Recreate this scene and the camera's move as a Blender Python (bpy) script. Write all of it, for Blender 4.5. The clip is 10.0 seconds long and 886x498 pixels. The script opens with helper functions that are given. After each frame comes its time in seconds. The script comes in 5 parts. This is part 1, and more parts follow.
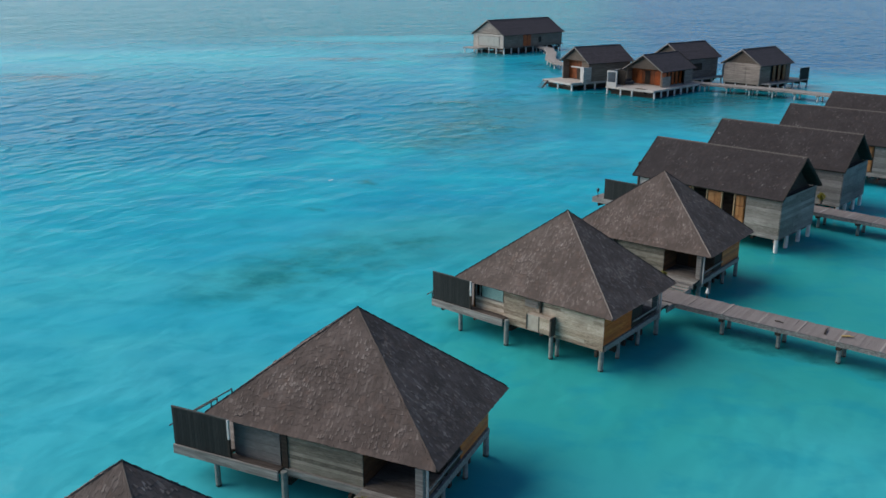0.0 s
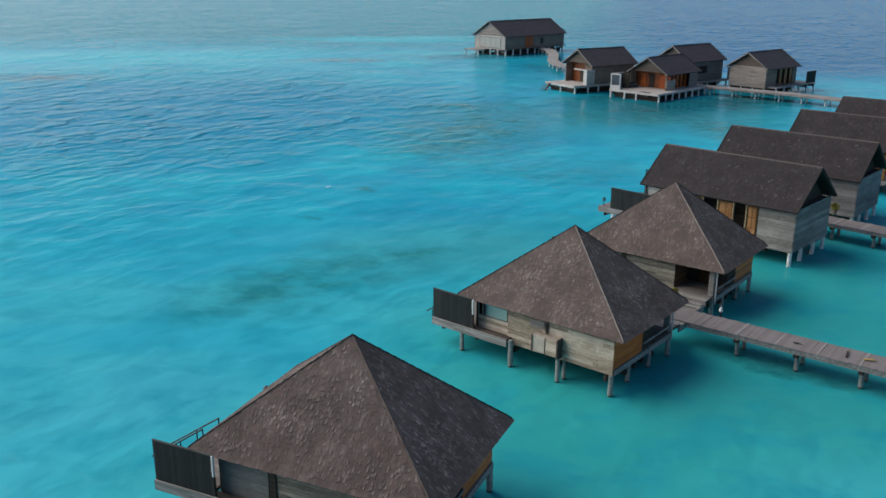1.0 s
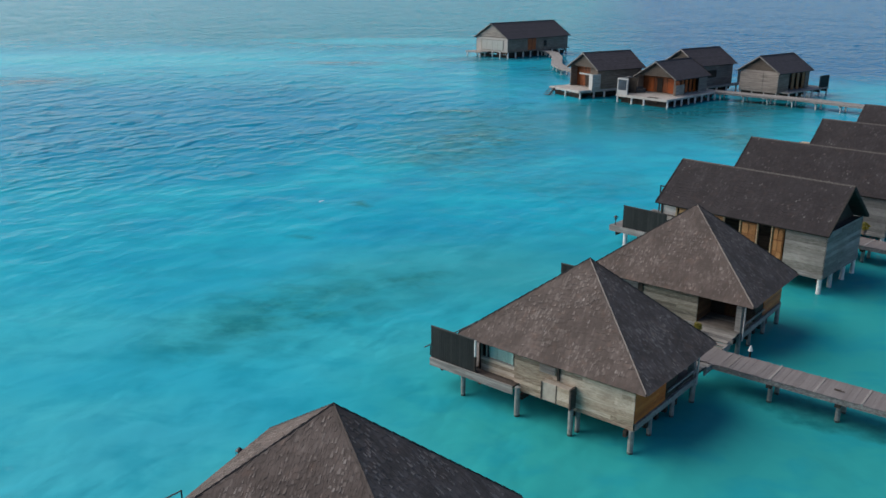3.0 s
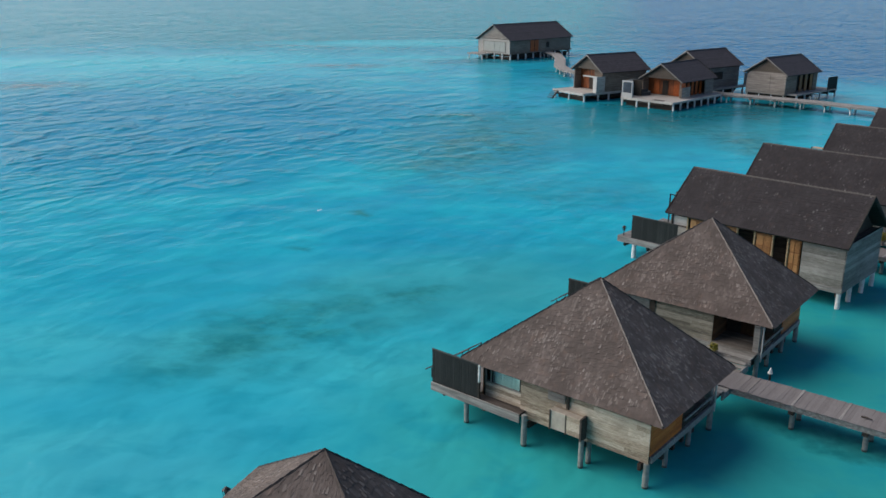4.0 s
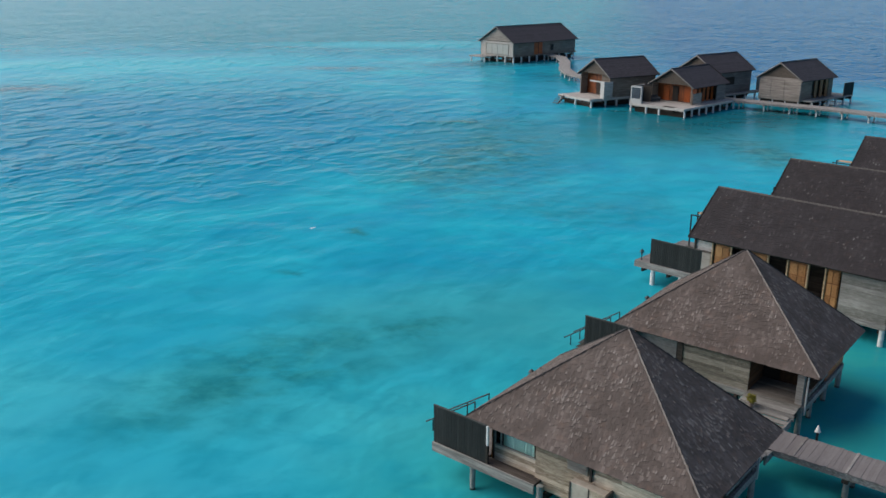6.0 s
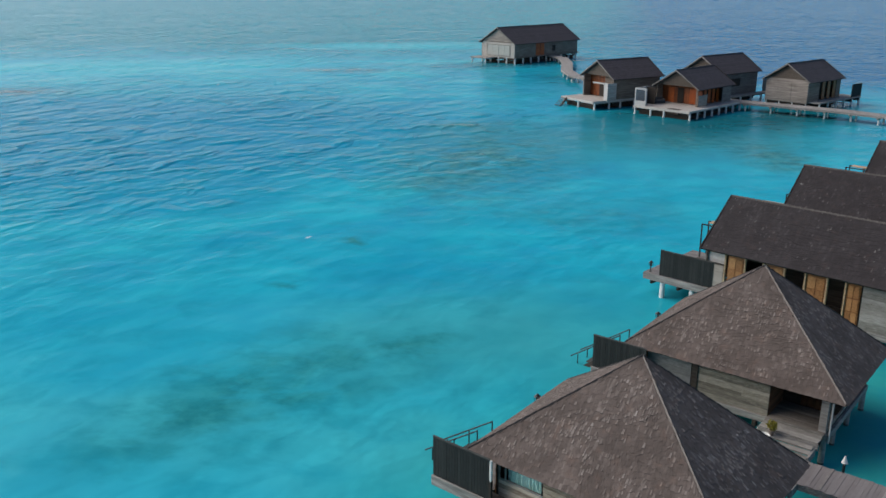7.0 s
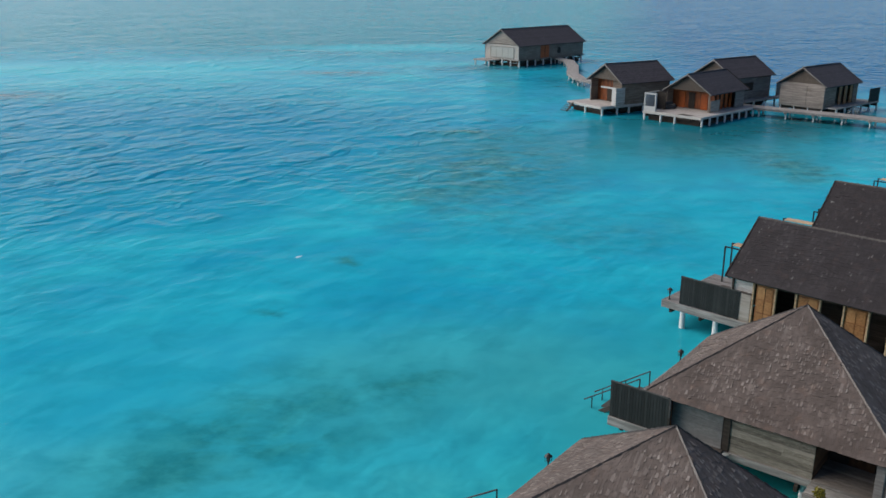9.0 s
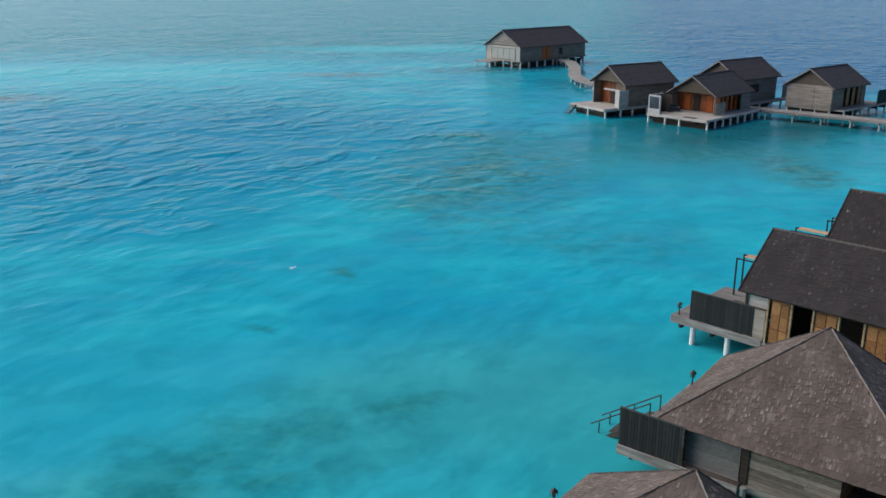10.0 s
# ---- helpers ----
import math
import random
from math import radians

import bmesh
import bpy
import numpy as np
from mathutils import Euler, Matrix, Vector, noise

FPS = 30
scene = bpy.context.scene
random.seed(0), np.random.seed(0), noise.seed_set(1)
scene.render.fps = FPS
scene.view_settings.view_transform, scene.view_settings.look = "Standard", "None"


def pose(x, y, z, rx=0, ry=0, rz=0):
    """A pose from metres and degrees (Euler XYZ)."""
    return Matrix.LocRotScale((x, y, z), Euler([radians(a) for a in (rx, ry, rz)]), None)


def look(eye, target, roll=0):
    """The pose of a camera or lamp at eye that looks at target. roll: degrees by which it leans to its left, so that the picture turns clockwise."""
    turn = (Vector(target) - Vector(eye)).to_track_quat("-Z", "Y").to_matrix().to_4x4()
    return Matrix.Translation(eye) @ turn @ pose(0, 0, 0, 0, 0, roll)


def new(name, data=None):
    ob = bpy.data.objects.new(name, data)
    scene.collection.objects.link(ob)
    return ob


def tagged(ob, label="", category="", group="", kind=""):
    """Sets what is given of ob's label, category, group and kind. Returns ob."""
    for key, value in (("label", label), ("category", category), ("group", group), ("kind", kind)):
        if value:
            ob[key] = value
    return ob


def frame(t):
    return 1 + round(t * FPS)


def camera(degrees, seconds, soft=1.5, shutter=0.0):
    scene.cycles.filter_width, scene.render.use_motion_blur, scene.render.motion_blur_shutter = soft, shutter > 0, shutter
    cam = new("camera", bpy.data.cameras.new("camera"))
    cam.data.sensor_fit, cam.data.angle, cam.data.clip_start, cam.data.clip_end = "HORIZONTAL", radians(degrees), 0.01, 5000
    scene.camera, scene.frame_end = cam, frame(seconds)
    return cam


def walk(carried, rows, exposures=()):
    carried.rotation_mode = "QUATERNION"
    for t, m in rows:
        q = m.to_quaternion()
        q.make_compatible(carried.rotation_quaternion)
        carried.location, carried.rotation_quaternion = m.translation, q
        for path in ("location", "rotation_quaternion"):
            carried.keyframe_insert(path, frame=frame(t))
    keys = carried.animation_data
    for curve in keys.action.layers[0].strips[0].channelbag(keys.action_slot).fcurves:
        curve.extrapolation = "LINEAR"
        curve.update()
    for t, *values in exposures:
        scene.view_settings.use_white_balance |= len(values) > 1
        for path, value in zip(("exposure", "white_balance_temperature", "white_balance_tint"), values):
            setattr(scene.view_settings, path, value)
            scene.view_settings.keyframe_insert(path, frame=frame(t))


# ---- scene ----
cam = camera(53.6, 10.0, soft=1.6)
PATH = [
    (0, (0.703, -3.709, 17.656), (0.648, -1.804, 17.047), -0.0),
    (0.5, (0.586, -2.494, 17.691), (0.534, -0.591, 17.079), 0.3),
    (1, (0.587, -1.445, 17.742), (0.532, 0.459, 17.133), 0.2),
    (1.5, (0.58, -0.266, 17.758), (0.525, 1.639, 17.149), 0.2),
    (2, (0.58, 0.906, 17.765), (0.524, 2.81, 17.156), 0.2),
    (2.5, (0.563, 2.044, 17.776), (0.507, 3.948, 17.167), 0.3),
    (4, (0.503, 5.402, 17.862), (0.44, 7.307, 17.255), -0.0),
    (4.5, (0.446, 6.599, 17.857), (0.383, 8.504, 17.25), 0.0),
    (5, (0.37, 7.744, 17.906), (0.307, 9.648, 17.299), 0.1),
    (5.5, (0.265, 8.978, 17.946), (0.202, 10.882, 17.339), 0.2),
    (7, (0.22, 12.448, 17.899), (0.153, 14.353, 17.293), 0.0),
    (7.5, (0.186, 13.602, 17.888), (0.118, 15.507, 17.282), 0.1),
    (8, (0.176, 14.688, 17.893), (0.107, 16.592, 17.286), 0.1),
    (8.5, (0.22, 15.815, 17.884), (0.147, 17.72, 17.278), -0.0),
    (9, (0.244, 16.937, 17.857), (0.17, 18.842, 17.252), -0.0),
    (9.5, (0.259, 18.023, 17.848), (0.184, 19.928, 17.242), -0.0),
    (10, (0.285, 19.103, 17.826), (0.208, 21.008, 17.222), -0.1),
]
walk(cam, [(t, look(eye, target, roll)) for t, eye, target, roll in PATH])

# ---- light ----
SUN_FROM, SUN_UP = 284.0, 35.5          # compass turn clockwise from +y, and height, in degrees
sky_world = bpy.data.worlds.new("sky")
scene.world = sky_world
sky_world.use_nodes = True
sky_nodes = sky_world.node_tree.nodes
sky_tex = sky_nodes.new("ShaderNodeTexSky")
sky_tex.sky_type, sky_tex.sun_disc = "NISHITA", False
sky_tex.sun_elevation, sky_tex.sun_rotation = radians(SUN_UP), radians(SUN_FROM)
sky_tex.air_density, sky_tex.dust_density, sky_tex.ozone_density = 0.65, 0.6, 0.7
haze = sky_nodes.new("ShaderNodeHueSaturation")       # depth of the sky's blue
haze.inputs["Saturation"].default_value = 1.08
sky_world.node_tree.links.new(sky_tex.outputs["Color"], haze.inputs["Color"])
sky_world.node_tree.links.new(haze.outputs["Color"], sky_nodes["Background"].inputs["Color"])
sky_nodes["Background"].inputs["Strength"].default_value = 0.088
sun = new("sun", bpy.data.lights.new("sun", "SUN"))
scene.view_settings.exposure = 0.64
sun.data.energy, sun.data.angle, sun.data.color = 2.9, radians(70), (1.0, 0.92, 0.82)
a_sun, h_sun = radians(SUN_FROM), radians(SUN_UP)
sun.matrix_world = look((math.sin(a_sun) * math.cos(h_sun) * 200, math.cos(a_sun) * math.cos(h_sun) * 200, math.sin(h_sun) * 200), (0, 0, 0))
tagged(sun, "low warm veiled sun over the open sea", "sun", kind="structure")


# ---- materials ----
class Nodes:
    """A short way to write node trees."""

    def __init__(self, name, rough=0.8, spec=0.3, metal=0.0):
        self.m = bpy.data.materials.new(name)
        self.m.use_nodes = True
        self.t = self.m.node_tree
        self.b = self.t.nodes["Principled BSDF"]
        self.b.inputs["Roughness"].default_value = rough
        self.b.inputs["Specular IOR Level"].default_value = spec
        self.b.inputs["Metallic"].default_value = metal

    def put(self, kind, **values):
        n = self.t.nodes.new("ShaderNode" + kind)
        for k, v in values.items():
            k = k.replace("_", " ")
            if isinstance(v, bpy.types.NodeSocket):
                self.t.links.new(v, n.inputs[k])
            else:
                n.inputs[k].default_value = v
        return n

    def math(self, op, a, b=0.0, c=None, clamp=False):
        n = self.t.nodes.new("ShaderNodeMath")
        n.operation, n.use_clamp = op, clamp
        for i, v in enumerate((a, b) if c is None else (a, b, c)):
            if isinstance(v, bpy.types.NodeSocket):
                self.t.links.new(v, n.inputs[i])
            else:
                n.inputs[i].default_value = v
        return n.outputs[0]

    def mix(self, f, a, b, how="MIX"):
        n = self.t.nodes.new("ShaderNodeMix")
        n.data_type, n.blend_type = "RGBA", how
        for s, v in ((n.inputs["Factor"], f), (n.inputs[6], a), (n.inputs[7], b)):
            if isinstance(v, bpy.types.NodeSocket):
                self.t.links.new(v, s)
            else:
                s.default_value = (*v, 1) if isinstance(v, tuple) and len(v) == 3 else v
        return n.outputs[2]

    def ramp(self, f, *stops):
        n = self.t.nodes.new("ShaderNodeValToRGB")
        self.t.links.new(f, n.inputs[0])
        e = n.color_ramp.elements
        while len(e) < len(stops):
            e.new(0.5)
        for el, (p, c) in zip(e, stops):
            el.position, el.color = p, (*((c, c, c) if isinstance(c, float) else c), 1)
        return n.outputs[0]

    def coords(self, which="Object", scale=(1, 1, 1), offset=None):
        c = self.t.nodes.new("ShaderNodeNewGeometry").outputs["Position"] if which == "World" else self.t.nodes.new("ShaderNodeTexCoord").outputs[which]
        m = self.t.nodes.new("ShaderNodeMapping")
        m.inputs["Scale"].default_value = scale
        self.t.links.new(c, m.inputs[0])
        if offset is not None:
            v = self.t.nodes.new("ShaderNodeVectorMath")
            v.operation = "ADD"
            self.t.links.new(m.outputs[0], v.inputs[0])
            self.t.links.new(offset, v.inputs[1])
            return v.outputs[0]
        return m.outputs[0]

    def noise(self, vec, scale, detail=4.0, rough=0.55, distortion=0.0):
        return self.put("TexNoise", Vector=vec, Scale=scale, Detail=detail, Roughness=rough, Distortion=distortion).outputs["Fac"]

    def bump(self, height, strength, distance):
        n = self.put("Bump", Height=height, Strength=strength, Distance=distance)
        self.t.links.new(n.outputs[0], self.b.inputs["Normal"])

    def colour(self, c):
        self.t.links.new(c, self.b.inputs["Base Color"])
        return self.m


def wood(name, dark, mid, light, piece=False, grain=(0.6, 9, 9), rough=0.85, joints=0.0, joint_axis=2):
    """Weathered timber. piece: a board that is an object of its own; joints: board height for a far wall of boards."""
    n = Nodes(name, rough)
    if piece:
        rnd = n.t.nodes.new("ShaderNodeObjectInfo").outputs["Random"]
        off = n.put("CombineXYZ", X=n.math("MULTIPLY", rnd, 37.0), Y=n.math("MULTIPLY", rnd, 91.0), Z=n.math("MULTIPLY", rnd, 17.0)).outputs[0]
        v = n.coords("Object", (5.0, 1.0, 2.5), off)
        g = n.noise(v, 1.6, 6.0, 0.65)
    else:
        rnd = None
        g = n.noise(n.coords("Object", grain), 1.3, 6.0, 0.65)
    blot = n.noise(n.coords("World"), 0.7, 3.0)
    c = n.ramp(g, (0.36, dark), (0.5, mid), (0.66, light))
    if piece:
        c = n.mix(0.55, c, n.ramp(rnd, (0.05, dark), (0.5, mid), (0.95, light)))
    c = n.mix(n.ramp(blot, (0.4, 0.0), (0.7, 0.45)), c, dark)
    h = g
    if joints:
        z = n.put("SeparateXYZ", Vector=n.coords("Object")).outputs[joint_axis]
        f = n.math("FRACT", n.math("DIVIDE", z, joints))
        line = n.math("LESS_THAN", f, 0.12)
        row = n.math("FLOOR", n.math("DIVIDE", z, joints))
        tone = n.put("TexWhiteNoise", Vector=n.put("CombineXYZ", X=row).outputs[0]).outputs["Value"]
        c = n.mix(n.math("MULTIPLY", tone, 0.35), c, light)
        c = n.mix(n.math("MULTIPLY", line, 0.35), c, tuple(v * 0.3 for v in dark))
        h = n.math("SUBTRACT", g, line)
    n.bump(h, 0.4, 0.01)
    return n.colour(c)


def shingle(name, dark, mid, light, piece, pale=0.945):
    """Split wooden shingles: each one has a tone of its own, with streaks down the slope and lichen."""
    n = Nodes(name, 0.9, 0.25)
    if piece:
        rnd = n.t.nodes.new("ShaderNodeObjectInfo").outputs["Random"]
    else:
        rnd = n.t.nodes.new("ShaderNodeNewGeometry").outputs["Random Per Island"]
    w = n.coords("World")
    streak = n.noise(n.coords("World", (9, 9, 2)), 2.2, 5.0, 0.7)
    patch = n.noise(w, 0.8, 5.0, 0.65)
    low = tuple(a * 0.55 + b * 0.45 for a, b in zip(dark, mid))
    c = n.ramp(rnd, (0.0, low), (0.45, mid), (pale - 0.06, tuple(v * 1.15 for v in mid)), (pale, tuple((v + w) / 2 for v, w in zip(mid, light))), (1.0, light))
    c = n.mix(n.ramp(streak, (0.38, 0.0), (0.75, 0.28)), c, light)
    c = n.mix(n.ramp(patch, (0.40, 0.7), (0.62, 0.0)), c, dark)
    c = n.mix(n.ramp(n.noise(w, 2.3, 4.0, 0.6), (0.55, 0.0), (0.75, 0.35)), c, tuple(v * f for v, f in zip(light, (0.95, 0.72, 0.60))))
    c = n.mix(n.ramp(n.noise(w, 5.0, 3.0), (0.70, 0.0), (0.80, 0.3)), c, light)
    n.bump(streak, 0.5, 0.012)
    return n.colour(c)


def plain(name, c, rough=0.6, metal=0.0, vary=0.25, scale=6.0, bumps=0.15):
    n = Nodes(name, rough, 0.4, metal)
    f = n.noise(n.coords("Object"), scale, 5.0, 0.6)
    n.bump(f, bumps, 0.01)
    return n.colour(n.ramp(f, (0.3, tuple(v * (1 - vary) for v in c)), (0.7, tuple(min(1, v * (1 + vary)) for v in c))))


SHINGLE = shingle("brown_shingle", (0.062, 0.049, 0.0435), (0.108, 0.086, 0.0768), (0.190, 0.160, 0.145), True)
SHINGLE_MASS = shingle("brown_shingle_mass", (0.062, 0.049, 0.0435), (0.108, 0.086, 0.0768), (0.190, 0.160, 0.145), False)
DARK_SHINGLE = shingle("dark_shingle", (0.021, 0.018, 0.0195), (0.031, 0.0275, 0.0295), (0.060, 0.055, 0.058), True, 0.972)
DARK_SHINGLE_MASS = shingle("dark_shingle_mass", (0.021, 0.018, 0.0195), (0.031, 0.0275, 0.0295), (0.060, 0.055, 0.058), False, 0.972)
FAR_ROOF = wood("far_roof_shingle", (0.034, 0.029, 0.032), (0.053, 0.046, 0.051), (0.080, 0.071, 0.077), grain=(3, 3, 3), joints=0.24)
BEIGE = wood("beige_weathered_board", (0.120, 0.086, 0.060), (0.375, 0.300, 0.222), (0.68, 0.585, 0.475), True)
MOSSY = wood("stained_olive_board", (0.062, 0.053, 0.042), (0.185, 0.163, 0.130), (0.40, 0.355, 0.295), True)
GREY = wood("grey_weathered_board", (0.098, 0.092, 0.082), (0.195, 0.185, 0.167), (0.345, 0.332, 0.308), True)
FAR_GREY = wood("far_grey_boards", (0.10, 0.092, 0.084), (0.17, 0.158, 0.145), (0.27, 0.255, 0.24), joints=0.3)
FAR_BROWN = wood("far_brown_boards", (0.095, 0.070, 0.054), (0.175, 0.135, 0.106), (0.30, 0.242, 0.196), joints=0.3)
FAR_PALE = wood("far_pale_boards", (0.26, 0.245, 0.225), (0.40, 0.38, 0.35), (0.54, 0.52, 0.49), joints=0.3)
BEAM = wood("grey_beam", (0.13, 0.123, 0.113), (0.22, 0.21, 0.197), (0.34, 0.325, 0.305))
DARK_TREAD = wood("wet_dark_tread", (0.03, 0.032, 0.03), (0.05, 0.052, 0.048), (0.08, 0.082, 0.076), True)
SHADED_DECK = wood("shaded_brown_deck_board", (0.075, 0.063, 0.053), (0.12, 0.103, 0.088), (0.19, 0.168, 0.147), True)
JETTY_DECK = wood("jetty_board", (0.150, 0.134, 0.130), (0.178, 0.162, 0.157), (0.212, 0.196, 0.190), True)
DECK = wood("deck_board", (0.125, 0.117, 0.112), (0.175, 0.165, 0.158), (0.24, 0.228, 0.218), True)
FAR_TAN = wood("far_tan_boards", (0.15, 0.127, 0.11), (0.245, 0.212, 0.185), (0.35, 0.31, 0.275), grain=(0.4, 0.4, 5), joints=0.3)
DECK_MASS = wood("deck_surface", (0.165, 0.155, 0.143), (0.245, 0.23, 0.214), (0.35, 0.333, 0.312), grain=(9, 0.6, 9))
DARK_DECK = wood("dark_deck", (0.036, 0.029, 0.025), (0.064, 0.052, 0.045), (0.11, 0.092, 0.080))
SLAT = wood("black_stained_slat", (0.010, 0.013, 0.013), (0.017, 0.021, 0.021), (0.034, 0.040, 0.039), True)
RAIL_DARK = wood("weathered_dark_rail", (0.03, 0.032, 0.031), (0.05, 0.052, 0.05), (0.085, 0.086, 0.083))
TEAK = wood("orange_teak", (0.17, 0.035, 0.007), (0.36, 0.072, 0.010), (0.50, 0.125, 0.022), rough=0.5)
GOLD = wood("golden_door", (0.10, 0.040, 0.014), (0.22, 0.090, 0.030), (0.36, 0.170, 0.065), rough=0.5)
DARK_TEAK = wood("dark_teak_board", (0.045, 0.020, 0.009), (0.085, 0.038, 0.017), (0.14, 0.066, 0.03), True)
# near-black: holds the shade of undersides and openings; dark posts and rails too
SHADE = wood("shade_dark_board", (0.018, 0.014, 0.011), (0.032, 0.025, 0.02), (0.055, 0.043, 0.034))
POST = plain("pale_concrete", (0.215, 0.225, 0.213), 0.8, vary=0.3, scale=5)
BLEACHED = wood("bleached_pink_board", (0.30, 0.262, 0.24), (0.44, 0.40, 0.37), (0.56, 0.52, 0.485), True)
PALE = wood("pale_weathered_board", (0.15, 0.135, 0.125), (0.25, 0.235, 0.22), (0.36, 0.345, 0.325), True)
POST_WHITE = plain("white_pile", (0.62, 0.62, 0.60), 0.75, vary=0.2, scale=5)
ALGAE = plain("wet_algae", (0.040, 0.055, 0.050), 0.45)
BLACK = plain("black_metal", (0.02, 0.021, 0.022), 0.45, 0.3)
CAP = plain("grey_ridge_cap", (0.17, 0.152, 0.142), 0.85, vary=0.55, scale=3)
WHITE = plain("white_paint", (0.37, 0.368, 0.36), 0.6, vary=0.15)
CURTAIN = plain("pale_curtain", (0.50, 0.74, 0.72), 0.8, vary=0.12, scale=9)
LEAF = plain("yellow_green_leaf", (0.19, 0.17, 0.02), 0.5, vary=0.5, scale=14)
CLAY = plain("clay_pot", (0.16, 0.13, 0.11), 0.7)
PANEL = plain("grey_board_panel", (0.36, 0.318, 0.265), 0.75, vary=0.2, scale=3)
glass_nodes = Nodes("window_glass", 0.06, 0.5)
glass_nodes.b.inputs["Transmission Weight"].default_value = 1.0
glass_nodes.b.inputs["IOR"].default_value = 1.45
GLASS = glass_nodes.m


def water_material():
    """Lagoon water: its body colour follows the seabed (sand, reef, deeps), with some painted shade and reflection; its
    gloss and waves lie on top.
    """
    n = Nodes("lagoon_water", 0.18, 0.038)
    n.b.inputs["IOR"].default_value = 1.333
    n.b.inputs["Specular Tint"].default_value = (0.50, 0.90, 1.0, 1.0)
    pos = n.t.nodes.new("ShaderNodeNewGeometry").outputs["Position"]
    warp = n.put("TexNoise", Vector=pos, Scale=0.045, Detail=4.0, Roughness=0.6)
    off = n.t.nodes.new("ShaderNodeVectorMath")
    off.operation = "MULTIPLY_ADD"
    n.t.links.new(warp.outputs["Color"], off.inputs[0])
    off.inputs[1].default_value, off.inputs[2].default_value = (22, 22, 0), (-11, -11, 0)
    moved = n.t.nodes.new("ShaderNodeVectorMath")
    n.t.links.new(pos, moved.inputs[0])
    n.t.links.new(off.outputs[0], moved.inputs[1])
    sep = n.put("SeparateXYZ", Vector=moved.outputs[0]).outputs
    x, y = sep[0], sep[1]

    # a second, finer warp for the patches near the cottages
    frill = n.put("TexNoise", Vector=pos, Scale=0.35, Detail=4.0, Roughness=0.65)
    off2 = n.t.nodes.new("ShaderNodeVectorMath")
    off2.operation = "MULTIPLY_ADD"
    n.t.links.new(frill.outputs["Color"], off2.inputs[0])
    off2.inputs[1].default_value, off2.inputs[2].default_value = (5, 5, 0), (-2.5, -2.5, 0)
    moved2 = n.t.nodes.new("ShaderNodeVectorMath")
    n.t.links.new(pos, moved2.inputs[0])
    n.t.links.new(off2.outputs[0], moved2.inputs[1])
    near_xy = n.put("SeparateXYZ", Vector=moved2.outputs[0]).outputs

    def blob(cx, cy, rx, ry, turn, inner=0.35, outer=1.0, near=False):
        """1 inside an ellipse on the seabed, 0 outside, with a soft edge."""
        c, s = math.cos(radians(turn)), math.sin(radians(turn))
        dx, dy = n.math("SUBTRACT", near_xy[0] if near else x, cx), n.math("SUBTRACT", near_xy[1] if near else y, cy)
        u = n.math("DIVIDE", n.math("ADD", n.math("MULTIPLY", dx, c), n.math("MULTIPLY", dy, s)), rx)
        v = n.math("DIVIDE", n.math("SUBTRACT", n.math("MULTIPLY", dy, c), n.math("MULTIPLY", dx, s)), ry)
        d = n.math("SQRT", n.math("ADD", n.math("MULTIPLY", u, u), n.math("MULTIPLY", v, v)))
        return n.put("MapRange", Value=d, From_Min=inner, From_Max=outer, To_Min=1.0, To_Max=0.0).outputs[0]

    raw = n.put("SeparateXYZ", Vector=pos).outputs
    cd, sd = math.cos(radians(53)), math.sin(radians(53))
    crest = n.math("ADD", n.math("MULTIPLY", raw[0], cd), n.math("MULTIPLY", raw[1], sd))
    across = n.math("SUBTRACT", n.math("MULTIPLY", raw[1], cd), n.math("MULTIPLY", raw[0], sd))

    def waves(a, b, detail, rough, distortion):
        v = n.put("CombineXYZ", X=n.math("MULTIPLY", crest, a), Y=n.math("MULTIPLY", across, b)).outputs[0]
        return n.noise(v, 1.0, detail, rough, distortion)

    long = waves(0.085, 0.12, 2.0, 0.5, 0.1)
    short = waves(0.42, 0.52, 2.6, 0.5, 0.15)
    ripple = waves(1.0, 1.8, 3.0, 0.6, 0.1)
    patchy = waves(0.07, 0.11, 4.0, 0.6, 0.3)
    fine = n.noise(pos, 0.9, 4.0, 0.65)
    swell = n.noise(n.coords("World", (0.05, 0.10, 1)), 1.0, 3.0)
    sand, teal, blue, bright = (0.017, 0.396, 0.487), (0.009, 0.328, 0.442), (0.001, 0.215, 0.360), (0.02, 0.41, 0.50)
    outer = n.put("MapRange", Value=y, From_Min=28.0, From_Max=66.0, To_Min=0.35, To_Max=1.0).outputs[0]
    sand = n.mix(n.put("MapRange", Value=y, From_Min=34.0, From_Max=72.0).outputs[0], (0.056, 0.388, 0.452), sand)
    c = n.mix(n.math("MULTIPLY", n.ramp(swell, (0.36, 0.0), (0.56, 1.0)), outer), sand, teal)
    c = n.mix(n.math("MULTIPLY", n.ramp(patchy, (0.45, 0.0), (0.68, 0.6)), outer), c, (0.004, 0.22, 0.375))
    c = n.mix(n.math("MULTIPLY", blob(15, 42, 42, 19, 52, 0.35), 0.9), c, (0.024, 0.290, 0.280))
    c = n.mix(n.math("MULTIPLY", blob(-42, 112, 58, 44, 8, 0.45), 0.95), c, blue)
    # mottled seabed: weed and ripple marks a few metres across
    weed = n.noise(n.coords("World", (0.30, 0.42, 1)), 1.0, 4.0, 0.6, 0.3)
    c = n.mix(n.ramp(weed, (0.47, 0.0), (0.64, 0.42)), c, (0.006, 0.235, 0.32))
    far = n.put("MapRange", Value=y, From_Min=195.0, From_Max=240.0).outputs[0]
    c = n.mix(far, c, (0.010, 0.212, 0.264))
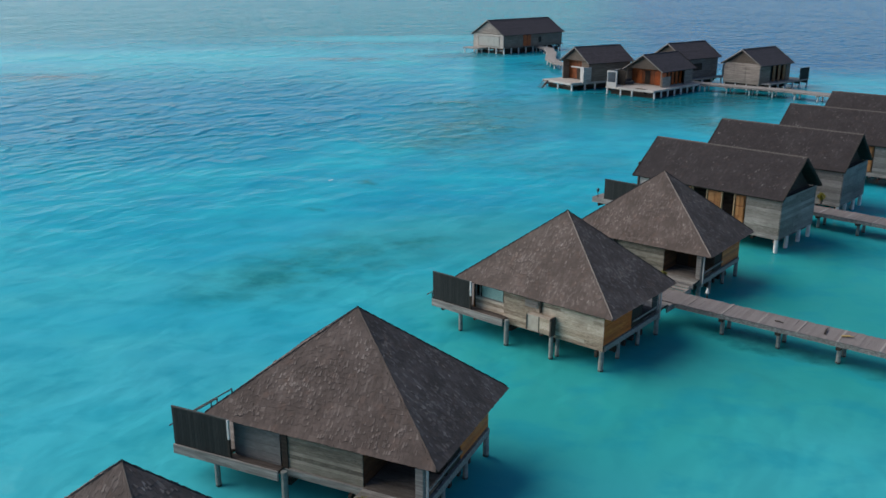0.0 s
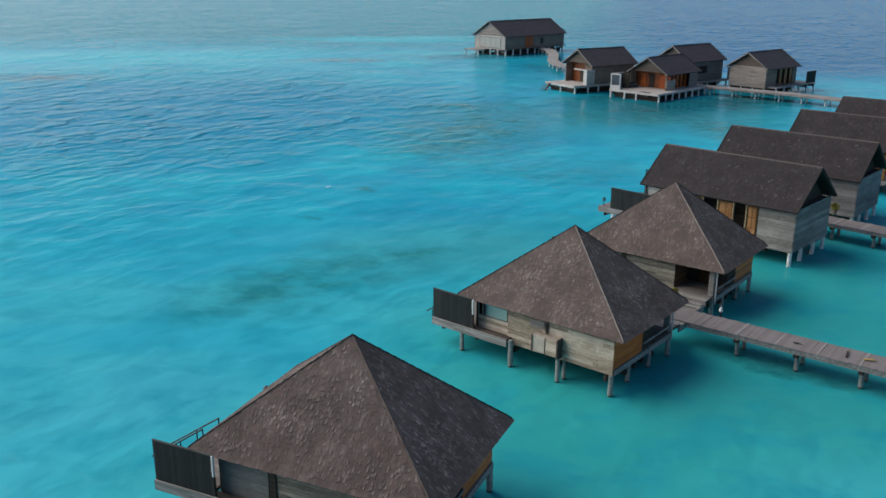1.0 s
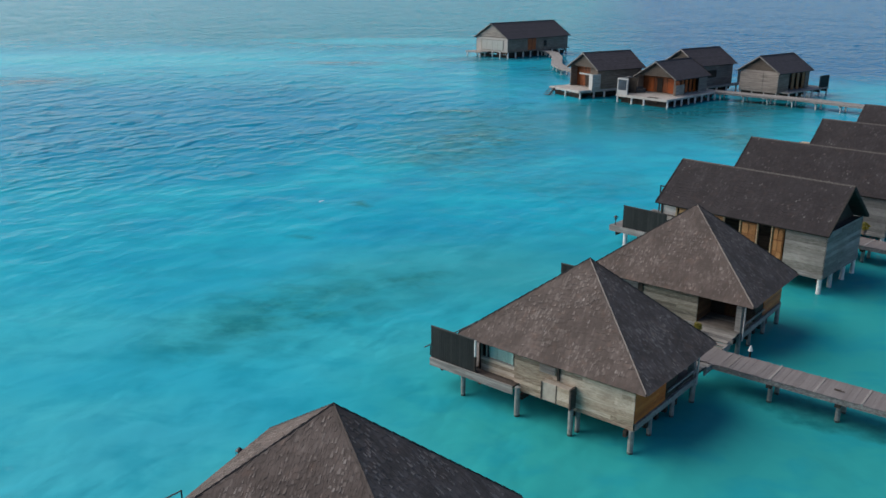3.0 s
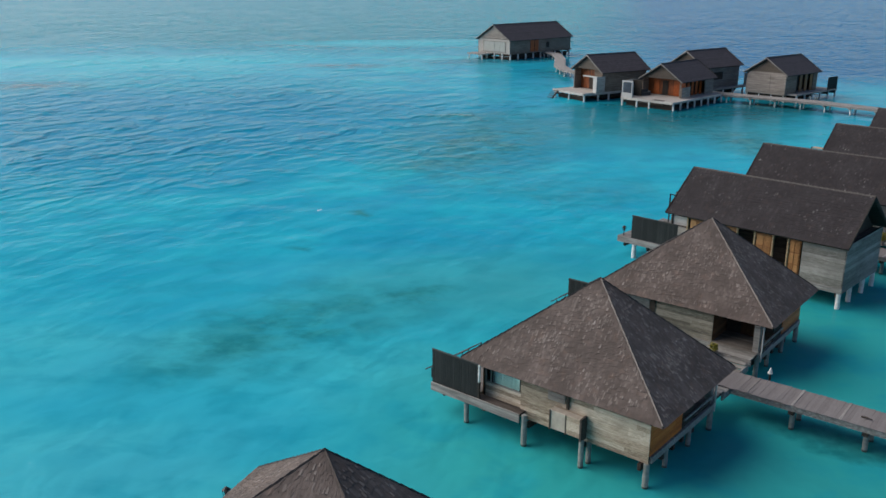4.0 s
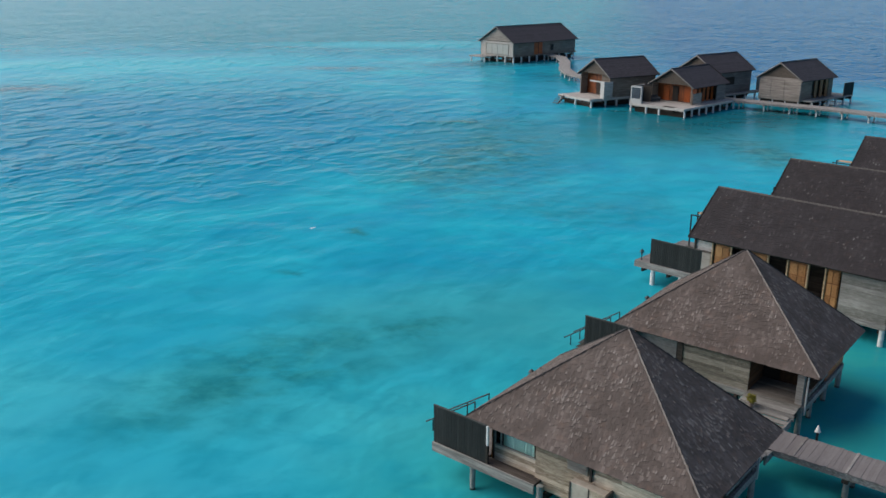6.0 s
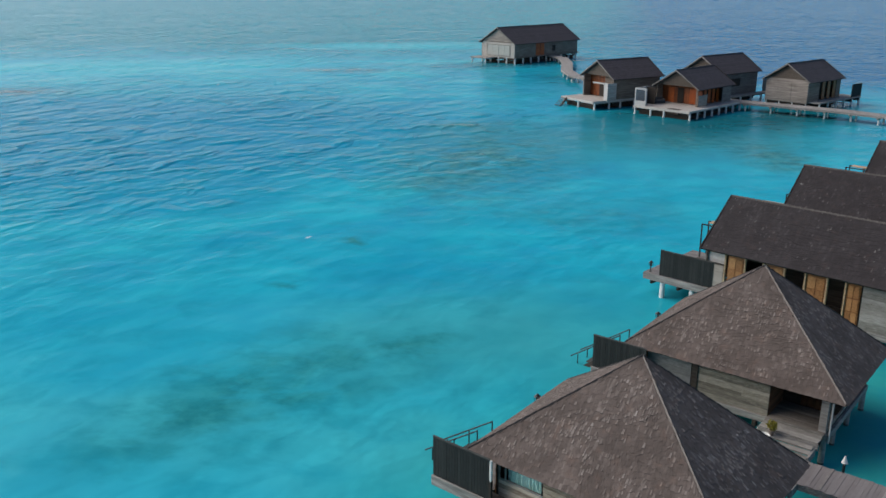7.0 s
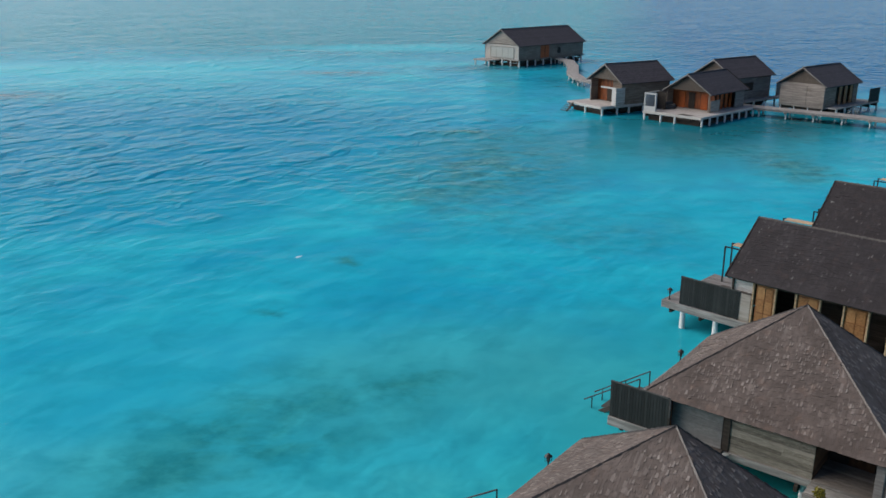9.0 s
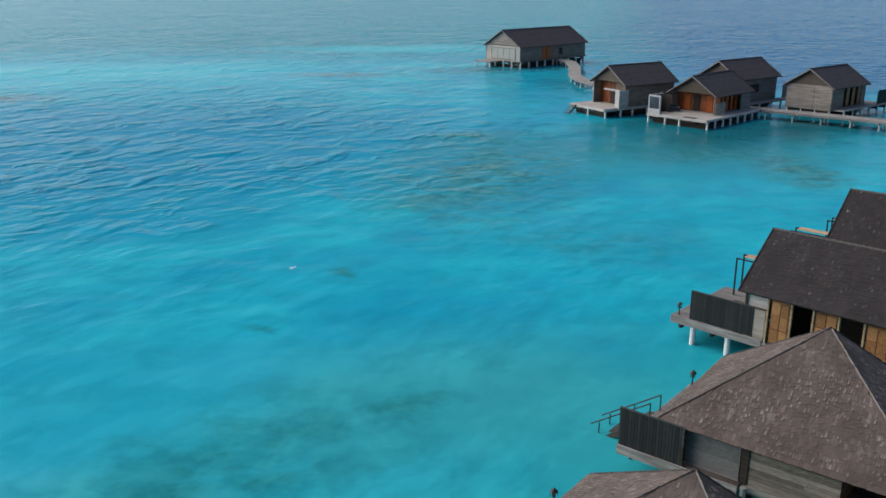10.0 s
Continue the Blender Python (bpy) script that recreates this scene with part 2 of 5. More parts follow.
    side = n.put("MapRange", Value=n.math("SUBTRACT", x, n.math("MULTIPLY", y, 0.17)), From_Min=-22.0, From_Max=12.0).outputs[0]
    c = n.mix(n.math("MULTIPLY", side, n.put("MapRange", Value=y, From_Min=138.0, From_Max=168.0).outputs[0]), c, (0.001, 0.100, 0.225))
    c = n.mix(n.math("MULTIPLY", blob(-72, 182, 66, 22, 5, 0.3), 0.95), c, bright)
    c = n.mix(n.math("MULTIPLY", blob(-20, 236, 42, 15, 2, 0.3), 0.9), c, bright)
    c = n.mix(n.math("MULTIPLY", blob(21, 111, 30, 19, 0, 0.2, near=True), 0.9), c, (0.025, 0.205, 0.25))
    c = n.mix(n.math("MULTIPLY", blob(1, 55, 13, 10, 30, 0.2, near=True), 0.6), c, (0.030, 0.255, 0.290))
    # dark teal by the far cottages: their shade and reflection put into the colour
    for cx, cy, rx, ry, turn, amount in ((33, 119, 22, 9, 32, 0.7), (24, 128, 17, 8, 35, 0.85), (43, 129, 18, 8, 38, 0.85), (28, 121, 14, 6, 20, 0.7), (46, 123, 13, 5, -20, 0.65), (29, 119, 11, 4, 30, 0.7), (41, 125, 10, 4, 30, 0.7), (7, 191, 22, 9, 30, 0.6), (16, 165, 7, 16, 0, 0.35)):
        c = n.mix(n.math("MULTIPLY", blob(cx, cy, rx, ry, turn, 0.35, near=True), amount), c, (0.006, 0.105, 0.135))
    # reef and weed: a long bank by the near cottages, a broad one further out, small heads between
    for cx, cy, rx, ry, turn, amount in ((-8.9, 48.2, 11.5, 6.4, 48, 0.8), (-11.5, 44.6, 6.0, 2.6, 50, 0.5), (-3.0, 52.6, 4.5, 1.3, 25, 0.7), (1.0, 99.0, 13.0, 25.0, -6, 1.0), (-1.0, 118.0, 7.0, 4.0, 20, 0.9),
                                         (-3.0, 88.0, 5.0, 6.0, 0, 0.7), (11.0, 78.0, 8.0, 6.0, 30, 0.4), (29.8, 102.0, 4.5, 12.0, -8, 1.0), (31.5, 97.0, 3.0, 6.0, -20, 0.9), (24.0, 108.0, 9.0, 4.5, 20, 0.6),
                                         (-8.0, 70.2, 1.9, 1.3, 10, 0.9), (-11.4, 61.2, 1.2, 0.9, 0, 0.7), (5.5, 77.0, 4.0, 3.0, 0, 0.4),
                                         # beside the jetty: reflection and shadow of its piles, painted as patches
                                         (13.4, 37.8, 2.2, 1.1, -37, 1.0), (15.5, 36.5, 2.8, 1.2, -37, 1.0), (17.4, 35.1, 2.4, 1.1, -37, 1.0), (20.5, 32.5, 2.6, 1.2, -37, 1.0),
                                         (-73.0, 146.0, 16.0, 8.5, 0, 1.0), (-26.0, 179.0, 16.0, 7.0, 0, 0.8), (-2.0, 190.0, 22.0, 7.0, 0, 0.4)):
        f = n.math("MULTIPLY", blob(cx, cy, rx, ry, turn, 0.15, near=True), n.ramp(weed, (0.36, 0.35), (0.58, 1.0)))
        f = n.math("MULTIPLY", f, amount)
        low, high = ((0.010, 0.150, 0.165), (0.022, 0.210, 0.215)) if cy < 74 else ((0.016, 0.145, 0.165), (0.055, 0.235, 0.238)) if cy < 130 else ((0.04, 0.14, 0.16), (0.15, 0.20, 0.23))
        c = n.mix(f, c, n.mix(n.ramp(fine, (0.4, 0.0), (0.62, 1.0)), low, high))
    # a few breaking crests
    specks = n.t.nodes.new("ShaderNodeTexVoronoi")
    specks.inputs["Scale"].default_value = 1.0
    n.t.links.new(n.put("CombineXYZ", X=n.math("MULTIPLY", crest, 0.16), Y=n.math("MULTIPLY", across, 0.34)).outputs[0], specks.inputs["Vector"])
    pick = n.math("GREATER_THAN", n.put("SeparateColor", Color=specks.outputs["Color"]).outputs[0], 0.965)
    torn = n.math("ADD", specks.outputs["Distance"], n.math("MULTIPLY", n.noise(pos, 5.0, 3.0, 0.7), 0.12))
    c = n.mix(n.math("MULTIPLY", n.put("MapRange", Value=torn, From_Min=0.09, From_Max=0.12, To_Min=0.75, To_Max=0.0).outputs[0], pick), c, (0.62, 0.72, 0.74))
    n.colour(c)
    # sets of waves with crests that run from south-west to north-east
    open_sea = n.math("MAXIMUM", blob(-47, 120, 63, 54, 8, 0.4), n.put("MapRange", Value=y, From_Min=150.0, From_Max=230.0).outputs[0])
    gust = n.ramp(n.noise(pos, 0.04, 3.0, 0.6), (0.36, 0.35), (0.64, 1.5))
    chop = n.math("MULTIPLY_ADD", n.math("MULTIPLY", open_sea, gust), 0.5, n.math("MULTIPLY", gust, 0.40))
    peak = n.put("MapRange", Value=waves(0.20, 0.30, 3.0, 0.5, 0.4), From_Min=0.52, From_Max=0.80).outputs[0]
    swells = n.math("MULTIPLY", peak, n.math("MULTIPLY", n.math("MULTIPLY", open_sea, gust), 2.7))
    h = n.math("ADD", n.math("MULTIPLY_ADD", long, 1.1, swells), n.math("MULTIPLY", n.math("ADD", n.math("MULTIPLY", short, 1.25), n.math("MULTIPLY", ripple, 0.06)), chop))
    n.bump(h, 0.30, 1.0)
    return n.m


WATER = water_material()
SPLINTER = shingle("bleached_splinter", (0.100, 0.082, 0.073), (0.182, 0.155, 0.140), (0.30, 0.266, 0.244), False)
PALE_FLECK = shingle("pale_lichen_splinter", (0.045, 0.041, 0.042), (0.085, 0.080, 0.080), (0.19, 0.182, 0.178), False)


# ---- building blocks ----
def mesh_of(name, bm, mat):
    me = bpy.data.meshes.new(name)
    bm.to_mesh(me)
    bm.free()
    me.materials.append(mat)
    return me


def part(name, bm, mat, parent, label=""):
    ob = new(name, bm if isinstance(bm, bpy.types.Mesh) else mesh_of(name, bm, mat))
    ob.parent = parent
    return tagged(ob, label)


def add_box(bm, x0, x1, y0, y1, z0, z1, bevel=0.0):
    x0, x1, y0, y1, z0, z1 = min(x0, x1), max(x0, x1), min(y0, y1), max(y0, y1), min(z0, z1), max(z0, z1)
    v = [bm.verts.new((x, y, z)) for z in (z0, z1) for x, y in ((x0, y0), (x1, y0), (x1, y1), (x0, y1))]
    fs = [bm.faces.new([v[i] for i in q]) for q in ((3, 2, 1, 0), (4, 5, 6, 7), (0, 1, 5, 4), (1, 2, 6, 5), (2, 3, 7, 6), (3, 0, 4, 7))]
    if bevel:
        bmesh.ops.bevel(bm, geom=list({e for f in fs for e in f.edges}), offset=bevel, segments=1, affect="EDGES")
    return bm


def add_rod(bm, a, b, r0, r1=None, sides=8):
    """A round bar from a to b."""
    a, b = Vector(a), Vector(b)
    r1 = r0 if r1 is None else r1
    q = (b - a).to_track_quat("Z", "Y")
    rings = [[bm.verts.new(p + q @ Vector((math.cos(t) * r, math.sin(t) * r, 0))) for t in [2 * math.pi * i / sides for i in range(sides)]] for p, r in ((a, r0), (b, r1))]
    for i in range(sides):
        j = (i + 1) % sides
        bm.faces.new((rings[0][i], rings[0][j], rings[1][j], rings[1][i]))
    bm.faces.new(rings[0][::-1])
    bm.faces.new(rings[1])
    return bm


def add_prism(bm, pts, axis, a, b):
    """A closed outline of (u, v) pushed along an axis: 'x' gives (a..b, u, v), 'y' gives (u, a..b, v)."""
    put = (lambda s, u, v: (s, u, v)) if axis == "x" else (lambda s, u, v: (u, s, v))
    v0 = [bm.verts.new(put(a, *p)) for p in pts]
    v1 = [bm.verts.new(put(b, *p)) for p in pts]
    n = len(pts)
    bm.faces.new(v0)
    bm.faces.new(v1[::-1])
    for i in range(n):
        bm.faces.new((v0[i], v1[i], v1[(i + 1) % n], v0[(i + 1) % n]))
    bmesh.ops.recalc_face_normals(bm, faces=bm.faces)
    return bm


def unit_box(name, mat):
    """A board of size 1 x 1 x 1 about its middle."""
    bm = add_box(bmesh.new(), -0.5, 0.5, -0.5, 0.5, -0.5, 0.5)
    return mesh_of(name, bm, mat)


BOARD_MESHES = {}


def board(name, mat, parent, x0, x1, y0, y1, z0, z1, tilt=0.0):
    """One board that is an object of its own, on a shared mesh."""
    if mat.name not in BOARD_MESHES:
        BOARD_MESHES[mat.name] = unit_box("board_" + mat.name, mat)
    ob = new(name, BOARD_MESHES[mat.name])
    ob.parent = parent
    dx, dy, dz = abs(x1 - x0), abs(y1 - y0), abs(z1 - z0)
    loc = Vector(((x0 + x1) / 2, (y0 + y1) / 2, (z0 + z1) / 2))
    # the mesh's x axis is the grain: turn the board so that its longest side lies on it
    if dx >= dy and dx >= dz:
        rot, size = Euler((0, 0, 0)), (dx, dy, dz)
    elif dy >= dz:
        rot, size = Euler((0, 0, radians(90))), (dy, dx, dz)
    else:
        rot, size = Euler((0, radians(90), 0)), (dz, dy, dx)
    ob.matrix_basis = Matrix.LocRotScale(loc, Euler((0, tilt, 0)).to_quaternion() @ rot.to_quaternion(), size)
    return ob


def plank_wall(name, mat, parent, axis, at, u0, u1, z0, z1, rng, high=0.19, out=1, thick=0.03, label="", back=SHADE, cuts=2.6):
    """A wall of lying boards. axis 'x': the wall runs along x at y = at; 'y': along y at x = at. out: the side it faces."""
    core = bmesh.new()
    if axis == "x":
        add_box(core, u0, u1, at - out * 0.11, at - out * 0.02, z0, z1)
    else:
        add_box(core, at - out * 0.11, at - out * 0.02, u0, u1, z0, z1)
    wall = part(name, core, back, parent, label)
    z = z0
    while z < z1 - 0.03:
        top = min(z + high * rng.uniform(0.92, 1.08), z1)
        u = u0
        while u < u1 - 0.05:
            e = min(u + rng.uniform(0.7, 1.3) * cuts, u1)
            if u1 - e < 0.5:
                e = u1
            d = at - out * 0.02 + out * (thick * rng.uniform(0.7, 1.25))
            lo, hi = sorted((at - out * 0.019, d))
            if axis == "x":
                board("plank", mat, wall, u + 0.004, e - 0.004, lo, hi, z + 0.004, top - 0.005, rng.uniform(-0.003, 0.003))
            else:
                board("plank", mat, wall, lo, hi, u + 0.004, e - 0.004, z + 0.005, top - 0.006)
            u = e
        z = top
    return wall


def pile(parent, x, y, top, r=0.10, foot=-1.2, label="pale concrete stilt standing in the water", mat=None, wet=0.08):
    """A round pile standing in the water, with a wet dark foot."""
    p = part("stilt", add_rod(bmesh.new(), (x, y, foot), (x, y, top), r * 1.06, r, 10), mat or POST, parent, label)
    if mat is None or mat is POST:
        part("algae_band", add_rod(bmesh.new(), (x, y, foot), (x, y, wet), r * 1.12, r * 1.03, 10), ALGAE, p, "dark wet algae")
    return p


def slope_shingles(roof, p0, p1, q0, q1, rng, mats, pieces, width=0.085, course=0.20, lift=0.012, curled=0.26):
    """Shingles on a slope with eave p0-p1 and top q0-q1 (one point for a hip). The stretch nearest the eave's middle is made of
    single pieces, the rest is one mesh; some shingles carry a bleached, curled splinter."""
    p0, p1, q0, q1 = (Vector(v) for v in (p0, p1, q0, q1))
    along = (p1 - p0).normalized()
    up = (q0 - p0) - along * (q0 - p0).dot(along)
    length = up.length
    up.normalize()
    out = along.cross(up).normalized()
    if out.z < 0:
        out = -out
    total = (p1 - p0).length
    a_in, b_in = (q0 - p0).dot(along), total - (q1 - p0).dot(along)
    verts, faces, singles, bleached = [], [], [], []
    shift = rng.uniform(0, 9)
    rows = int(length / course) + 1
    for k in range(rows):
        s0 = k * course - 0.05
        s1 = min(s0 + course * 1.6, length)
        left = lambda s: a_in * max(s, 0) / length
        right = lambda s: total - b_in * max(s, 0) / length
        u = left(s0) - rng.uniform(0, 1) * width
        while u < right(s0):
            w = width * rng.uniform(0.6, 1.35)
            sway = 0.035 * math.sin(u * 1.3 + k * 0.7) + 0.025 * math.sin(u * 3.1 - k * 1.9) if k else 0.0
            jag = sway + rng.uniform(-0.075, 0.075) if k else rng.uniform(-0.012, 0.012)
            u0, u1 = u + 0.0015, u + w - 0.0015
            u += w
            b0, b1 = max(u0, left(s0)), min(u1, right(s0))
            t0, t1 = max(u0, left(s1)), min(u1, right(s1))
            if b1 - b0 < 0.03:
                continue
            if t1 - t0 < 0.01:
                t0 = t1 = min(max((b0 + b1) / 2, left(s1)), right(s1))
            skew = rng.uniform(-0.022, 0.022) if k else 0.0
            th = lift * rng.uniform(0.6, 1.2)
            if k and b1 - b0 > 0.04 and t1 - t0 > 0.04 and rng.random() < curled * max(0.35, 0.9 + 1.2 * math.sin(b0 * 1.1 + shift) * math.sin(k * 0.42 + shift)):
                # a narrow splinter that stands up at its lower end
                base, cw, cl, up_by = len(verts), (b1 - b0) * rng.uniform(0.45, 0.95), rng.uniform(0.08, 0.20), rng.uniform(0.012, 0.032)
                ca = b0 + (b1 - b0 - cw) * rng.random()
                for uu, ss, hh in ((ca, s0 + jag, up_by - 0.012), (ca + cw, s0 + jag + 0.02, up_by - 0.012), (ca + cw, s0 + jag + 0.02, up_by), (ca, s0 + jag, up_by), (ca + cw * 0.2, s0 + jag + cl, 0.008), (ca + cw * 0.8, s0 + jag + cl, 0.008)):
                    verts.append(p0 + along * uu + up * ss + out * (hh + 0.012))
                bleached += range(len(faces), len(faces) + 5)
                faces += [(base, base + 1, base + 2, base + 3), (base + 3, base + 2, base + 5, base + 4), (base, base + 3, base + 4), (base + 1, base + 5, base + 2), (base, base + 4, base + 5, base + 1)]
            whole = (b0, b1) == (u0, u1) and (t0, t1) == (u0, u1)
            if whole and len(singles) < pieces and abs((b0 + b1) / 2 - total / 2) < 0.23 * total and s0 > -1:
                singles.append((p0 + along * (b0 + b1) / 2 + up * (s0 + jag + s1) / 2, b1 - b0, s1 - s0 - jag, th))
                continue
            base = len(verts)
            for uu, ss, hh in ((b0, s0 + jag + skew, 0.0), (b1, s0 + jag - skew, 0.0), (b1, s0 + jag - skew, th), (b0, s0 + jag + skew, th), (t0, s1, -0.004), (t1, s1, -0.004)):
                verts.append(p0 + along * uu + up * ss + out * (hh + 0.012))
            faces += [(base, base + 1, base + 2, base + 3), (base + 3, base + 2, base + 5, base + 4), (base, base + 3, base + 4), (base + 1, base + 5, base + 2), (base, base + 4, base + 5, base + 1)]
    me = bpy.data.meshes.new("shingle_field")
    me.from_pydata(verts, [], faces)
    me.materials.append(mats[1])
    me.materials.append(mats[2])
    for i in bleached:
        me.polygons[i].material_index = 1
    tagged(part("shingle_field", me, None, roof), "overlapping split wooden shingles", kind="stuff")
    if singles:
        key = "shingle_" + mats[0].name
        if key not in BOARD_MESHES:
            one = bpy.data.meshes.new(key)
            one.from_pydata([(-.5, -.5, 0), (.5, -.5, 0), (.5, -.5, 1), (-.5, -.5, 1), (-.5, .5, -.2), (.5, .5, -.2)], [],
                            [(0, 1, 2, 3), (3, 2, 5, 4), (0, 3, 4), (1, 5, 2), (0, 4, 5, 1)])
            one.materials.append(mats[0])
            BOARD_MESHES[key] = one
        turn = Matrix((along, up, out)).transposed().to_quaternion()
        for loc, w, h, th in singles:
            ob = new("shingle", BOARD_MESHES[key])
            ob.parent = roof
            ob.matrix_basis = Matrix.LocRotScale(loc + out * 0.012, turn, (w, h, th))


def cap_line(roof, a, b, rng, wide=0.13, mat=None):
    """A line of overlapping cap boards along a hip or ridge, each a piece of its own on one bent mesh."""
    a, b = Vector(a), Vector(b)
    d = b - a
    n = max(2, int(d.length / 0.32))
    mat = mat or CAP
    key = "cap_" + mat.name
    if key not in BOARD_MESHES:
        me = bpy.data.meshes.new(key)
        me.from_pydata([(sx * 0.5, sy, z + 0.012 * sx) for sx in (-1, 1) for sy, z in ((-1, -0.055), (0, 0.025), (1, -0.055))], [],
                       [(0, 1, 4, 3), (1, 2, 5, 4), (0, 2, 1), (3, 4, 5), (0, 3, 5, 2)])
        me.materials.append(mat)
        BOARD_MESHES[key] = me
    q = d.to_track_quat("X", "Z")
    for i in range(n):
        ob = new("cap_board", BOARD_MESHES[key])
        ob.parent = roof
        ob.matrix_basis = Matrix.LocRotScale(a + d * ((i + 0.5) / n), q, (d.length / n * 1.16, wide * rng.uniform(0.85, 1.15), 1.0))


def slat_screen(parent, x0, x1, y, z0, z1, rng, label="black-stained upright slat screen"):
    """A privacy screen of upright dark slats with a top rail and two posts, along x."""
    s = part("privacy_screen", add_box(bmesh.new(), x0, x1, y - 0.035, y + 0.035, z1 - 0.05, z1), RAIL_DARK, parent, label)
    part("lower_rail", add_box(bmesh.new(), x0, x1, y + 0.01, y + 0.05, z0 + 0.10, z0 + 0.18), SHADE, s)
    for x in (x0 + 0.04, x1 - 0.04):
        part("screen_post", add_box(bmesh.new(), x - 0.04, x + 0.04, y + 0.012, y + 0.09, z0 - 0.3, z1 - 0.052), SHADE, s)
    n = int(abs(x1 - x0) / 0.115)
    for i in range(n):
        xa = x0 + (x1 - x0) * i / n
        board("slat", SLAT, s, xa + 0.006, xa + (x1 - x0) / n - 0.006, y - 0.025, y + 0.004 + rng.uniform(0, 0.004), z0 + rng.uniform(-0.01, 0.015), z1 - 0.055)
    return s


def deck_boards(name, parent, x0, x1, y0, y1, z, rng, along="y", wide=0.14, thick=0.035, label="", mat=None):
    """A deck: a frame of joists under boards that are objects of their own."""
    d = part(name, add_box(bmesh.new(), x0 + 0.02, x1 - 0.02, y0 + 0.02, y1 - 0.02, z - 0.16, z - thick - 0.004), SHADE, parent, label)
    u0, u1 = (x0, x1) if along == "y" else (y0, y1)
    n = max(1, int((u1 - u0) / wide))
    for i in range(n):
        a, b = u0 + (u1 - u0) * i / n + 0.004, u0 + (u1 - u0) * (i + 1) / n - 0.004
        dz, e0, e1 = rng.uniform(-0.006, 0.006), rng.uniform(-0.015, 0.02), rng.uniform(-0.015, 0.02)
        if along == "y":
            board("deck_plank", mat or DECK, d, a, b, y0 - e0, y1 + e1, z - thick + dz, z + dz)
        else:
            board("deck_plank", mat or DECK, d, x0 - e0, x1 + e1, a, b, z - thick + dz, z + dz)
    return d


# ---- the sea ----
def build_water():
    bm = bmesh.new()
    vs = [bm.verts.new((x, y, 0)) for x, y in ((-4500, -4500), (4500, -4500), (4500, 4500), (-4500, 4500))]
    bm.faces.new(vs)
    ob = new("water", mesh_of("water", bm, WATER))
    tagged(ob, "clear turquoise lagoon water over sand and reef", "water", kind="structure")


build_water()


# ---- cottages ----
def root(name, x, y, turn, label, category, group=""):
    ob = new(name)
    ob.empty_display_size = 0.5
    ob.matrix_basis = pose(x, y, 0, 0, 0, turn)
    return tagged(ob, label, category, group)


def hip_roof(house, a, b, ze, za, rng, pieces, pale_hip):
    """A steep four-sided shingle roof over a rectangle, a by b at the eaves."""
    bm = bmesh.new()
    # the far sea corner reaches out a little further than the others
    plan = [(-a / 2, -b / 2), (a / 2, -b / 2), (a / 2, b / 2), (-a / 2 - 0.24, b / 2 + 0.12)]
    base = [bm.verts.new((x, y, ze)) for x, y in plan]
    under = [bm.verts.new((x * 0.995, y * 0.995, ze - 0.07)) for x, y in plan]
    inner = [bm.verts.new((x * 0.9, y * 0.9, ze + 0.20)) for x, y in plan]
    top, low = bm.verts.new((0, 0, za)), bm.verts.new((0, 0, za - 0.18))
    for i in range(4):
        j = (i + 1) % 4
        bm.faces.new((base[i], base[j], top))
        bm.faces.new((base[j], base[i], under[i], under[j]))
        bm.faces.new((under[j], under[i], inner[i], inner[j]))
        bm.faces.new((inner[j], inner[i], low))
    # body and soffit in SHADE: the eaves' shade is put into the colour
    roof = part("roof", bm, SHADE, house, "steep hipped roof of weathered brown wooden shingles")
    c = [Vector((x, y, ze)) for x, y in plan]
    tip = Vector((0, 0, za))
    for i, share in ((0, 0.5), (1, 0.25), (2, 0.0), (3, 0.25)):
        slope_shingles(roof, c[i], c[(i + 1) % 4], tip, tip, rng, (SHINGLE, SHINGLE_MASS, SPLINTER), int(pieces * share))
    for i, p in enumerate(c):
        cap_line(roof, p + (tip - p) * 0.01 + Vector((0, 0, 0.035)), tip + Vector((0, 0, 0.03)), rng, 0.03, (CAP if pale_hip else BROWN_CAP) if i == 1 else BLACK_CAP)
    return roof


def sea_stair(house, m, x, y0, y1, z, rng):
    """A ladder-like stair from the deck's sea edge into the water, with black tube handrails on both sides."""
    st = part("stair", bmesh.new(), BLACK, house, "swim stair with black tube handrails going down into the water")
    run, drop = 2.3, 1.75
    for y in (y0, y1):
        part("stringer", add_prism(bmesh.new(), [(x, z - 0.30), (x, z - 0.04), (x - run, z - drop - 0.04), (x - run, z - drop - 0.30)], "y", y * m - 0.03, y * m + 0.03), DARK_DECK, st)
        rail = bmesh.new()
        add_rod(rail, (x + 0.12, y * m, z + 0.68), (x - run - 0.1, y * m, z + 0.70 - drop), 0.028)
        part("handrail", rail, BLACK, st)
        for f in (-0.05, 0.42, 0.88):
            zz = z - drop * max(f, 0)
            part("rail_post", add_rod(bmesh.new(), (x - run * f, y * m, zz - 0.25), (x - run * f, y * m, zz + 0.68), 0.026), BLACK, st)
    for k in range(7):
        zz = z - 0.12 - k * 0.25
        board("tread", DARK_TREAD, st, x - 0.08 - k * 0.32 - 0.24, x - 0.08 - k * 0.32, y0 * m + 0.04 * m, y1 * m - 0.04 * m, zz - 0.03, zz)
    return st


